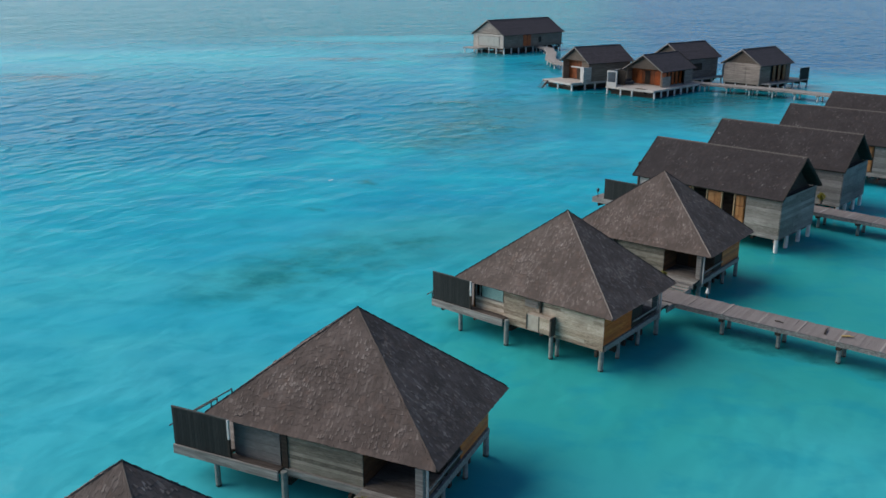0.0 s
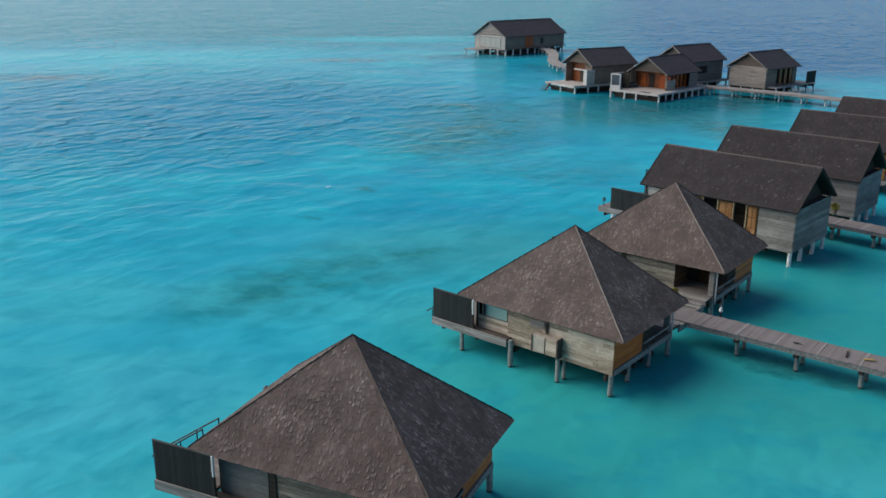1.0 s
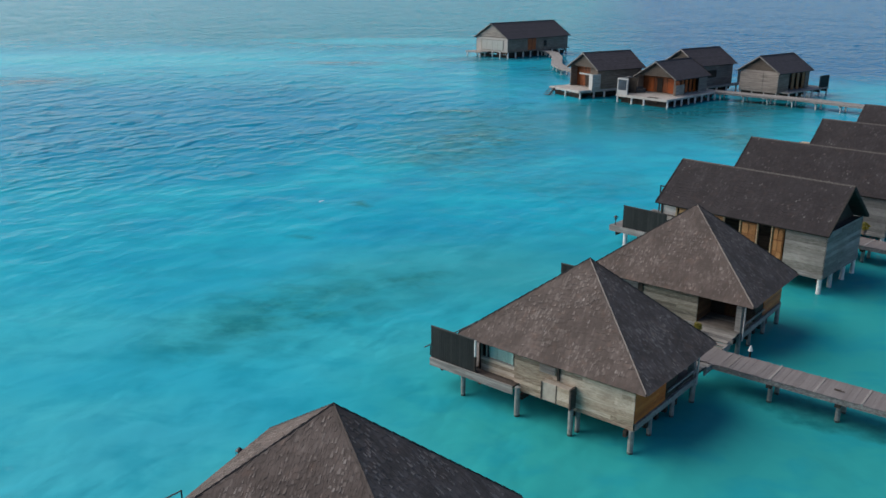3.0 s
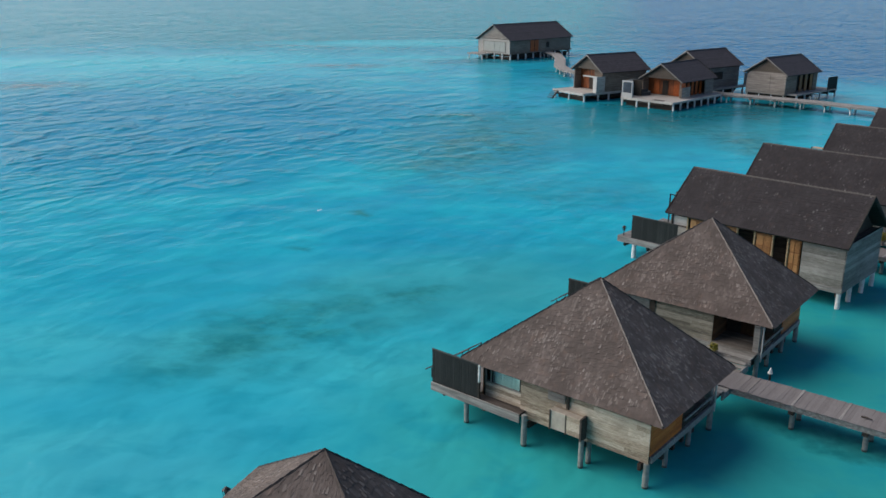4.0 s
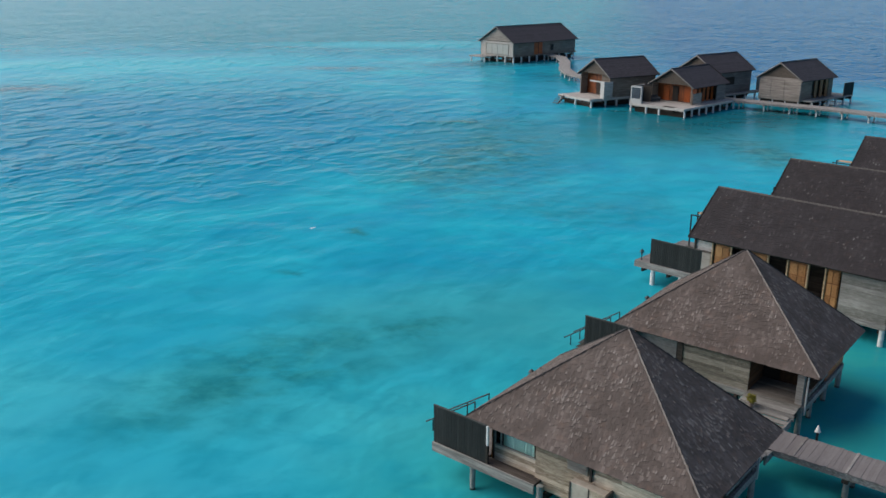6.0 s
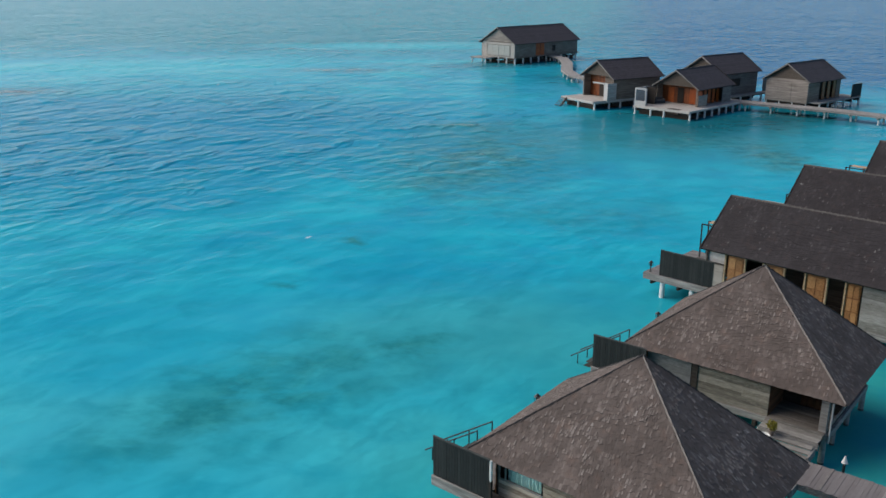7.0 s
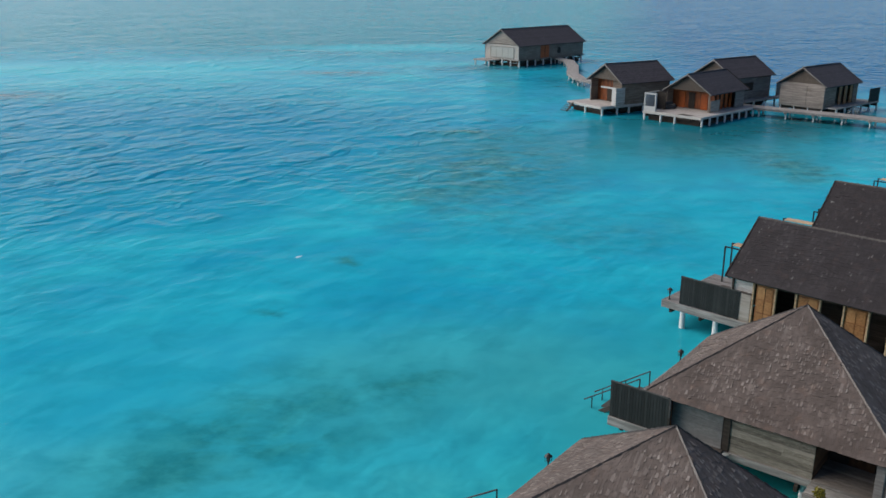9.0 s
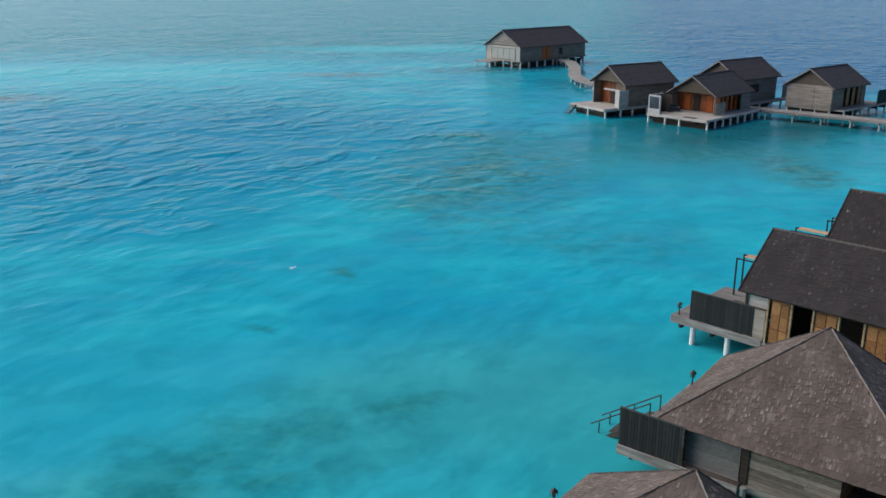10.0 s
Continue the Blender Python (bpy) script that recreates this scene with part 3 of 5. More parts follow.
def deck_lantern(x, y, z, turn=0):
    """A small black lantern on a short post at a deck's corner."""
    ob = root("deck_lantern", x, y, turn, "small black metal lantern on a short post at a deck edge", "lantern", "deck lanterns")
    ob.location.z = z
    ob.scale = (0.85, 0.85, 0.8)
    part("stem", add_rod(bmesh.new(), (0, 0, 0), (0, 0, 0.42), 0.035), BLACK, ob)
    part("foot", add_rod(bmesh.new(), (0, 0, 0), (0, 0, 0.04), 0.09, 0.07), BLACK, ob)
    for sx, sy in ((-1, -1), (1, -1), (1, 1), (-1, 1)):
        part("cage_bar", add_rod(bmesh.new(), (sx * 0.085, sy * 0.085, 0.42), (sx * 0.11, sy * 0.11, 0.68), 0.012, sides=6), BLACK, ob)
    part("lamp_glass", add_rod(bmesh.new(), (0, 0, 0.43), (0, 0, 0.67), 0.075, 0.095, 8), SMOKED, ob, "smoked lantern glass")
    part("hood", add_rod(bmesh.new(), (0, 0, 0.68), (0, 0, 0.83), 0.17, 0.02, 8), BLACK, ob)


SMOKED = plain("smoked_glass", (0.05, 0.055, 0.055), 0.2)


def pot_plant(x, y, z, rng, size=0.36):
    k = size / 0.55
    ob = root("potted_plant", x, y, rng.uniform(0, 360), "bushy yellow-green shrub in a dark clay pot", "plant", "porch plants")
    ob.location.z = z
    pot = bmesh.new()
    for z0, z1, r0, r1 in ((0, 0.26, 0.11, 0.16), (0.26, 0.31, 0.18, 0.18)):
        add_rod(pot, (0, 0, z0 * k), (0, 0, z1 * k), r0 * k, r1 * k, 12)
    part("pot", pot, CLAY, ob)
    stems, leaves = bmesh.new(), bmesh.new()
    for i in range(9):
        a, t = rng.uniform(0, 6.28), rng.uniform(0.1, 0.5)
        add_rod(stems, (0, 0, 0.28 * k), (math.cos(a) * t * size, math.sin(a) * t * size, 0.3 * k + size * rng.uniform(0.5, 0.95)), 0.012, 0.005, 5)
    for i in range(170):
        d = Vector((rng.gauss(0, 1), rng.gauss(0, 1), rng.gauss(0, 0.9))).normalized() * size * rng.uniform(0.3, 0.55)
        c = Vector((0, 0, 0.34 * k + size * 0.5)) + d
        q = Euler((rng.uniform(-0.9, 0.9), rng.uniform(-0.9, 0.9), rng.uniform(0, 6.28)))
        l, w = k * rng.uniform(0.10, 0.17), k * rng.uniform(0.03, 0.05)
        pts = [Vector(p) for p in ((-l, 0, 0), (-l * 0.2, -w, 0.012), (l, 0, -0.03), (-l * 0.2, w, 0.012))]
        for p in pts:
            p.rotate(q)
        leaves.faces.new([leaves.verts.new(c + p) for p in pts])
    part("stem", stems, DARK_DECK, ob)
    part("leaves", leaves, LEAF, ob)


def foot_bowl(x, y, z):
    """A wide stone bowl with a thick rim, for rinsing feet at the steps."""
    ob = root("foot_bowl", x, y, 0, "pale stone foot-rinsing bowl on the porch step", "bowl", "foot bowls")
    ob.location.z = z
    bm = bmesh.new()
    rings = []
    for r, h in ((0.10, 0.0), (0.17, 0.05), (0.21, 0.13), (0.215, 0.16), (0.185, 0.16), (0.14, 0.08), (0.02, 0.05)):
        rings.append([bm.verts.new((math.cos(a) * r, math.sin(a) * r, h)) for a in [2 * math.pi * i / 16 for i in range(16)]])
    for r0, r1 in zip(rings, rings[1:]):
        for i in range(16):
            bm.faces.new((r0[i], r0[(i + 1) % 16], r1[(i + 1) % 16], r1[i]))
    bm.faces.new(rings[0][::-1])
    bm.faces.new(rings[-1])
    part("basin", bm, POST_WHITE, ob)


def hip_cottage(x, y, turn, m, seed, group="hip-roofed cottages", pieces=300, pale_hip=True):
    """A cottage on piles under a hipped shingle roof. m = 1: its porch is on the -y side; m = -1: on the +y side, mirrored."""
    rng = random.Random(seed)
    h = root("overwater_cottage", x, y, turn, "weathered wooden overwater cottage on piles with a steep hipped shingle roof", "cottage", group)
    Y = lambda v: v * m
    def box(name, x0, x1, y0, y1, z0, z1, mat, parent=h, label="", bevel=0.008):
        return part(name, add_box(bmesh.new(), x0, x1, Y(y0), Y(y1), z0, z1, bevel), mat, parent, label)
    hip_roof(h, 8.97, 6.29, 2.84, 6.41, rng, pieces, pale_hip)
    # floor platform with its edge beams
    box("floor", -3.55, 3.80, -2.60, 2.54, 1.08, 1.25, DARK_DECK, label="dark timber floor platform")
    box("edge_beam", -3.6, 3.90, -2.86, -2.71, 1.00, 1.28, BEAM)
    # cross beams coloured near-black for the shade under the floor
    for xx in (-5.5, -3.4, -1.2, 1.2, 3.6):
        box("floor_joist", xx - 0.07, xx + 0.07, -2.95, 2.95, 0.72, 0.99, SHADE, label="cross beam in shade colour under the floor")
    # unseen long beams, added to keep skylight off the water below
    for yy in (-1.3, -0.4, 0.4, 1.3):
        box("floor_bearer", -5.6, 3.75, yy - 0.09, yy + 0.09, 0.46, 0.715, SHADE, label="added dark long beam that shades the water under the floor")
    box("edge_beam", -3.6, 3.84, 2.55, 2.66, 1.00, 1.28, BEAM)
    box("edge_beam", 3.845, 3.96, -2.70, 2.70, 1.00, 1.26, BEAM)
    # the closed side (+y in the unmirrored plan): window, boards, service box
    s = 2.78
    plank_wall("side_wall", BEIGE, h, "x", Y(s), -1.70, 3.87, 0.99, 3.20, rng, high=0.17, out=m, label="weathered beige lying boards")
    s2 = 2.70
    plank_wall("side_wall", BEIGE, h, "x", Y(s2), -3.55, -1.70, 1.10, 1.92, rng, high=0.17, out=m, label="weathered beige lying boards")
    plank_wall("side_wall", BEIGE, h, "x", Y(s2), -3.55, -1.70, 2.66, 3.20, rng, high=0.135, out=m)
    w = box("window", -3.50, -1.74, s2 - 0.06, s2 + 0.03, 1.93, 1.99, BEAM, label="window with drawn pale curtains")
    box("window_frame", -3.50, -1.74, s2 - 0.06, s2 + 0.03, 2.60, 2.66, BEAM, w)
    for xx in (-3.50, -3.24, -1.80):
        box("window_frame", xx, xx + 0.06, s2 - 0.05, s2 + 0.025, 1.99, 2.60, SHADE if xx > -2.9 else BEAM, w)
    g = box("pane", -3.44, -1.80, s2 - 0.02, s2 - 0.005, 1.99, 2.60, GLASS, w, bevel=0)
    g.visible_shadow = False
    cur = bmesh.new()
    n = 34
    for i in range(n):
        xa, xb = -3.22 + 1.42 * i / n, -3.22 + 1.42 * (i + 1) / n
        ya, yb = (s2 - 0.16 + 0.035 * math.sin(i * 1.9), s2 - 0.16 + 0.035 * math.sin((i + 1) * 1.9))
        cur.faces.new([cur.verts.new(p) for p in ((xa, Y(ya), 1.6), (xb, Y(yb), 1.6), (xb, Y(yb), 2.7), (xa, Y(ya), 2.7))])
    part("curtain", cur, CURTAIN, w, "pale sea-green curtain")
    sv = box("service_box", -0.12, 1.24, s + 0.02, s + 0.34, 1.20, 1.98, PANEL, label="boxed-in service unit of pale boards on the side wall", bevel=0.012)
    for xx, wd in ((-0.13, 0.06), (0.58, 0.045)):
        box("batten", xx, xx + wd, s + 0.342, s + 0.375, 1.16, 1.99, DARK_DECK, sv)
    box("cheek_board", 1.245, 1.33, s + 0.02, s + 0.44, 1.14, 2.06, DARK_DECK, sv, "dark brown end board")
    for k in range(4):
        board("plank", BEIGE, sv, 0.63, 1.235, Y(s + 0.343), Y(s + 0.36), 1.22 + k * 0.19, 1.405 + k * 0.19)
    vent = box("wall_vent", -0.42, 0.36, s + 0.02, s + 0.06, 2.22, 2.58, FAR_TAN, label="grey louvred wall vent")
    for k in range(5):
        box("louvre", -0.38, 0.32, s + 0.062, s + 0.085, 2.25 + k * 0.064, 2.29 + k * 0.064, BEAM, vent)
    box("pipe_duct", 0.44, 0.54, s + 0.02, s + 0.10, 2.07, 2.62, SHADE)
    pile(h, 1.29, Y(s + 0.30), 1.19)
    # the porch side
    plank_wall("side_wall", MOSSY, h, "x", Y(-s), -1.30, 1.64, 1.10, 3.20, rng, high=0.145, out=-m, label="weathered grey-green lying boards")
    box("corner_post", -1.54, -1.28, -s - 0.06, -s + 0.16, 0.95, 3.05, SHADE)
    plank_wall("infill_wall", FAR_GREY_PIECE, h, "x", Y(-2.84), -3.50, -1.56, 1.10, 3.1, rng, out=-m, label="smooth grey boards", high=0.3)
    box("porch_post", 3.56, 3.84, -s - 0.02, -s + 0.20, 0.9, 3.1, BEAM, label="stout grey porch post")
    box("porch_post", 3.93, 3.99, -s + 0.02, -s + 0.10, 0.9, 2.95, WHITE, label="slim white post")
    # back of the porch: its shade is put into the board colour
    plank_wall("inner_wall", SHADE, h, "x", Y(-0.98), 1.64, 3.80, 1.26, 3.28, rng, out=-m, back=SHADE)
    plank_wall("inner_wall", DARK_TEAK, h, "y", 1.64, *sorted((Y(-2.74), Y(-1.10))), 1.26, 3.2, rng, out=1, back=SHADE)
    door = box("door", 2.35, 3.20, -1.06, -1.02, 1.30, 3.25, DARK_TEAK, label="varnished brown entrance door")
    box("handle", 2.44, 2.47, -1.095, -1.06, 2.22, 2.38, BLACK, door)
    # inner boards are darker: the porch roof's shade put into their colour
    deck_boards("porch_deck", h, 1.68, 3.84, *sorted((Y(-2.88), Y(-1.10))), 1.34, rng, along="x", wide=0.17, label="brown porch boards, darkened for the shade under the roof", mat=SHADED_DECK)
    deck_boards("porch_deck", h, 1.68, 3.84, *sorted((Y(-3.78), Y(-2.90))), 1.34, rng, along="x", wide=0.17, label="grey weathered porch boards at the open edge", mat=GREY)
    box("porch_edge", 1.66, 3.90, -3.85, -3.80, 1.06, 1.32, BEAM)
    for k in range(3):
        board("step", GREY, h, 2.0, 3.75, *sorted((Y(-3.87 - 0.31 * k), Y(-4.16 - 0.31 * k))), 1.22 - k * 0.06 - 0.05, 1.22 - k * 0.06)
    part("step_stringer", add_box(bmesh.new(), 1.92, 1.99, *sorted((Y(-3.86), Y(-4.75))), 0.85, 1.16), BEAM, h)
    part("step_stringer", add_box(bmesh.new(), 3.76, 3.83, *sorted((Y(-3.86), Y(-4.75))), 0.85, 1.16), BEAM, h)
    # the land end: warm boards under the eave beside the open porch
    ew = plank_wall("end_wall", TEAK_PIECE, h, "y", 3.87, *sorted((Y(0.16), Y(2.76))), 1.28, 3.05, rng, high=0.16, out=1, label="warm orange varnished boards", back=SHADE)
    # added wall in shade colour where the end is a dark opening
    plank_wall("end_wall", SHADE, h, "y", 3.85, *sorted((Y(-0.95), Y(0.15))), 1.28, 3.05, rng, high=0.16, out=1, label="added dark boards standing in for a shaded opening", back=SHADE)
    box("end_rail", 3.90, 3.97, -2.55, 0.10, 1.62, 1.70, BEAM)
    # the sea end
    plank_wall("sea_wall", GOLD_PIECE, h, "y", -3.60, *sorted((Y(-2.72), Y(2.72))), 1.26, 2.95, rng, high=0.22, out=-1, label="golden boarded wall behind the sea deck", back=SHADE)
    deck_boards("sea_deck", h, -5.88, -3.75, -3.10, 3.10, 1.34, rng, along="x", wide=0.15, label="weathered sea deck of lying boards", mat=DECK)
    for sy in (-1, 1):
        box("side_walk", -5.90, -1.45, 2.72 if sy > 0 else -3.22, 3.22 if sy > 0 else -2.86, 1.24, 1.335, DARK_DECK, label="narrow dark side walk")
        box("fascia", -5.92, -1.42, sy * 3.225, sy * 3.29, 1.00, 1.37, BEAM, label="pale weathered fascia board")
        if sy * m < 0:
            slat_screen(h, -5.90, -3.50, Y(sy * 3.19), 1.35, 2.87, rng)
            # one post in two colours: lit upper part, shaded lower part
            stile = box("screen_stile", -3.49, -3.41, sy * 3.15, sy * 3.23, 2.08, 2.84, RAIL_DARK if m > 0 and pale_hip else POST_WHITE, label="slim post, lit tone above and shade tone below")
            box("stile_foot", -3.495, -3.405, sy * 3.145, sy * 3.235, 1.34, 2.076, SHADE, stile)
        box("lamp_stile", -3.74, -3.66, sy * 2.95, sy * 3.03, 1.34, 2.62, WHITE if sy < 0 else BEAM, label="pale upright post")
        pile(h, -4.15, Y(sy * 3.1), 1.0, 0.10)
        pile(h, -1.27, Y(sy * 3.12), 1.34, 0.115)
        pile(h, 3.80, Y(sy * 2.76), 1.0, 0.115)
        pile(h, 1.35, Y(sy * 2.62), 1.0, mat=POST_WHITE if sy < 0 else None)
    box("sea_fascia", -5.96, -5.90, -3.20, 3.20, 1.00, 1.33, BEAM)
    for yy in (-1.0, 1.0):
        for xx in (-5.6, -3.3, -0.6, 3.7):
            pile(h, xx, yy, 1.0)
    sea_stair(h, 1, -5.97, -0.8, 0.1, 1.34, rng)
    world = pose(x, y, 0, 0, 0, turn)
    for cy in (3.05,):
        p = world @ Vector((-5.84, cy, 0))
        deck_lantern(p.x, p.y, 1.345, turn)
    p = world @ Vector((2.24, Y(-4.0), 0))
    pot_plant(p.x, p.y, 1.222, rng, 0.36)
    p = world @ Vector((2.06, Y(-4.32), 0))
    foot_bowl(p.x, p.y, 1.162)
    return h


FAR_GREY_PIECE = wood("smooth_grey_board", (0.085, 0.083, 0.080), (0.15, 0.147, 0.142), (0.24, 0.236, 0.228), True)
TEAK_PIECE = wood("orange_teak_board", (0.25, 0.052, 0.009), (0.52, 0.112, 0.016), (0.70, 0.21, 0.045), True, rough=0.5)
GOLD_PIECE = wood("golden_board", (0.14, 0.060, 0.021), (0.30, 0.136, 0.047), (0.48, 0.255, 0.105), True, rough=0.55)


def gable_roof(house, L, W, ze, zr, rng, pieces, mats, far=False, label="long gabled roof of dark weathered shingles", barge=None):
    """A gabled roof along x with a thickness, verge boards and ridge caps."""
    t = 0.16
    # near roofs: core and underside are coloured dark as in shade
    roof = part("roof", add_prism(bmesh.new(), [(-W / 2, ze), (0, zr), (W / 2, ze), (W / 2 - 0.02, ze - 0.10), (0, zr - t - 0.06), (-W / 2 + 0.02, ze - 0.10)], "x", -L / 2, L / 2), FAR_ROOF if far else SHADE, house, label)
    if not far:
        for sy, share in ((-1, 0.8), (1, 0.2)):
            p0, p1 = Vector((-L / 2, sy * W / 2, ze)), Vector((L / 2, sy * W / 2, ze))
            q0, q1 = Vector((-L / 2, 0, zr)), Vector((L / 2, 0, zr))
            slope_shingles(roof, p0, p1, q0, q1, rng, mats, int(pieces * share), 0.10, 0.22, curled=0.035)
        cap_line(roof, (-L / 2, 0, zr + 0.035), (L / 2, 0, zr + 0.035), rng, 0.06, DARK_CAP)
    else:
        part("ridge_cap", add_rod(bmesh.new(), (-L / 2, 0, zr + 0.02), (L / 2, 0, zr + 0.02), 0.09, sides=6), FAR_ROOF, roof)
    for sx in (-1, 1):
        for sy in (-1, 1):
            bm = add_prism(bmesh.new(), [(sy * (W / 2 + 0.03), ze - 0.09), (sy * (W / 2 + 0.03), ze + 0.06), (0, zr + 0.06), (0, zr - 0.12)], "x", sx * (L / 2 + 0.003), sx * (L / 2 + 0.053))
            part("barge_board", bm, barge if barge and sx < 0 else SHADE, roof)
    return roof


BLACK_CAP = plain("blackened_ridge_cap", (0.032, 0.029, 0.030), 0.9, vary=0.4, scale=3)
BROWN_CAP = plain("brown_ridge_cap", (0.075, 0.06, 0.053), 0.9, vary=0.4, scale=3)
DARK_CAP = plain("dark_ridge_cap", (0.068, 0.061, 0.057), 0.85, vary=0.45, scale=3)


def gable_cottage(x, y, turn, seed, canopies, dz=0.0, pieces=300, wall_wood=None):
    """A long cottage under a dark gabled roof, with a row of golden folding doors on its -y side."""
    rng = random.Random(seed)
    h = root("gabled_cottage", x, y, turn, "long weathered overwater cottage with dark gabled roof and golden doors", "cottage", "gabled cottages")
    def box(name, x0, x1, y0, y1, z0, z1, mat, parent=h, label="", bevel=0.008):
        return part(name, add_box(bmesh.new(), x0, x1, y0, y1, z0, z1, bevel), mat, parent, label)
    L, W, ze, zr = 10.95, 6.12, 3.64 + dz, 5.96 + dz
    gable_roof(h, L, W, ze, zr, rng, pieces, (DARK_SHINGLE, DARK_SHINGLE_MASS, PALE_FLECK))
    box("floor", -5.2, 5.2, -2.6, 2.6, 1.05, 1.24, DARK_DECK, label="dark timber floor platform")
    box("edge_beam", -5.3, 5.33, -2.74, -2.62, 0.92, 1.22, BEAM)
    box("edge_beam", -5.3, 5.33, 2.62, 2.74, 0.92, 1.22, BEAM)
    # joists carry the under-floor shade in their colour
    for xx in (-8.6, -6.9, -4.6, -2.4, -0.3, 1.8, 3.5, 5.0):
        box("floor_joist", xx - 0.07, xx + 0.07, -2.6, 2.6, 0.66, 0.91, SHADE, label="cross beam in shade colour under the floor")
    plank_wall("front_wall", wall_wood or GREY, h, "x", -2.70, 2.92, 5.28, 0.95, 3.62, rng, high=0.24, out=-1, label="grey weathered lying boards", cuts=3)
    plank_wall("front_wall", BLEACHED, h, "x", -2.60, -5.28, -4.24, 2.84, 3.55, rng, high=0.18, out=-1, label="pale grey lying boards", cuts=3)
    box("shower_panel", -5.28, -4.26, -2.70, -2.62, 0.95, 2.76, TAN_PANEL, label="smooth tan-grey boarded shower panel")
    box("shower_panel", -4.33, -4.25, -2.61, -2.41, 1.25, 2.76, TAN_PANEL)
    box("shower_top", -5.95, -4.25, -2.70, -2.40, 2.765, 2.83, DARK_DECK, label="brown boarded top of the shower")
    plank_wall("end_wall", wall_wood or GREY, h, "y", 5.31, -2.70, 2.72, 0.92, 3.66, rng, high=0.24, out=1, label="grey weathered lying boards", cuts=3)
    plank_wall("end_wall", wall_wood or GREY, h, "y", -5.31, -2.70, 2.72, 1.3, 3.66, rng, high=0.24, out=-1, label="grey weathered lying boards", cuts=3)
    plank_wall("back_wall", wall_wood or GREY, h, "x", 2.70, -5.28, 5.28, 0.95, 3.55, rng, high=0.24, out=1, label="grey weathered lying boards", cuts=3)
    # gable recess: the roof's shade is put into the boarding colour
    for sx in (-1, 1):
        part("gable_boarding", add_prism(bmesh.new(), [(-2.5, 3.62), (2.5, 3.62), (0, zr - 0.36)], "x", sx * 4.75, sx * 4.82), SHADE, h, "boarded gable in shade colour set back under the roof")
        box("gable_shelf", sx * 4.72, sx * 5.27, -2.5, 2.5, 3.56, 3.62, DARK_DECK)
    # the doors, with dark openings between them
    for x0, x1 in ((-4.04, -3.14), (-2.03, -1.02), (0.17, 1.15), (2.16, 2.82)):
        d = box("folding_door", x0, x1, -2.66, -2.61, 1.26, 3.42, GOLD, label="golden varnished folding door leaf")
        k = 2
        for i in range(3):
            for j in range(k):
                wx = (x1 - x0 - 0.18) / k
                xa = x0 + 0.07 + j * (wx + 0.04)
                board("door_panel", GOLD_PIECE, d, xa, xa + wx, -2.69, -2.662, 1.36 + i * 0.68, 1.96 + i * 0.68)
    for xx in (-4.22, -3.12, -2.13, -1.01, 0.07, 1.16, 2.06):
        box("door_post", xx, xx + 0.09, -2.74, -2.60, 1.22, 3.5, POST_WOOD, label="pale orange door post")
    # head and inner wall coloured near-black for the shade behind the doors
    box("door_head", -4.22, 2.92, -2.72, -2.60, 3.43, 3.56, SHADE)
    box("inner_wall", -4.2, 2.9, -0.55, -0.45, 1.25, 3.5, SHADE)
    # the sea deck
    deck_boards("sea_deck", h, -8.95, -5.40, -2.72, 2.9, 1.33, rng, along="x", wide=0.15, label="weathered sea deck of lying boards", mat=DECK)
    box("fascia", -9.0, -4.3, -2.80, -2.73, 0.95, 1.33, BEAM, label="pale weathered fascia board")
    box("fascia", -9.04, -8.97, -2.80, 2.9, 0.95, 1.33, BEAM)
    slat_screen(h, -8.06, -4.80, -2.70, 1.36, 2.86, rng)
    # canopy over the deck corner
    for x0, x1, y0, y1, zt in canopies:
        cn = part("deck_canopy", add_box(bmesh.new(), x0 + 0.25, x1, y0 + 0.3, y1, zt + 0.002, zt + 0.05, 0.01), CANOPY, h, "flat tan boarded canopy on a black frame")
        for xx in (x0, x1 - 0.04):
            for yy in (y0, y1 - 0.04):
                part("canopy_post", add_box(bmesh.new(), xx - 0.035, xx + 0.035, yy - 0.035, yy + 0.035, 1.33, zt - 0.002), BLACK, cn)
        for yy in (y0, y1 - 0.04):
            part("canopy_rail", add_box(bmesh.new(), x0 + 0.036, x1 - 0.076, yy - 0.03, yy + 0.03, zt - 0.07, zt - 0.002), BLACK, cn)
    for xx in (-7.85, -6.0):
        pile(h, xx, -2.6, 0.97, 0.14, mat=POST_WHITE)
        pile(h, xx, 2.5, 1.0, 0.14, mat=POST_WHITE)
    for yy in (-2.55, -0.95, 1.0, 2.65):
        pile(h, 5.15, yy, 0.98, 0.13, mat=POST_WHITE)
        pile(h, 1.8, yy, 1.0, 0.12, mat=POST_WHITE)
        pile(h, -2.4, yy, 1.0, 0.12, mat=POST_WHITE)
    p = pose(x, y, 0, 0, 0, turn) @ Vector((-8.75, -2.5, 0))
    deck_lantern(p.x, p.y, 1.335, turn)
    return h


TAN_PANEL = wood("tan_grey_panel", (0.20, 0.172, 0.145), (0.29, 0.252, 0.217), (0.37, 0.332, 0.295), grain=(0.5, 3, 3))
CANOPY = wood("tan_canopy_board", (0.28, 0.185, 0.11), (0.42, 0.29, 0.18), (0.54, 0.40, 0.27))
POST_WOOD = wood("pale_orange_post", (0.22, 0.14, 0.075), (0.34, 0.24, 0.14), (0.46, 0.36, 0.25))


END_WHITE = wood("whitewashed_board", (0.24, 0.222, 0.20), (0.36, 0.34, 0.31), (0.48, 0.455, 0.42), joints=0.3)
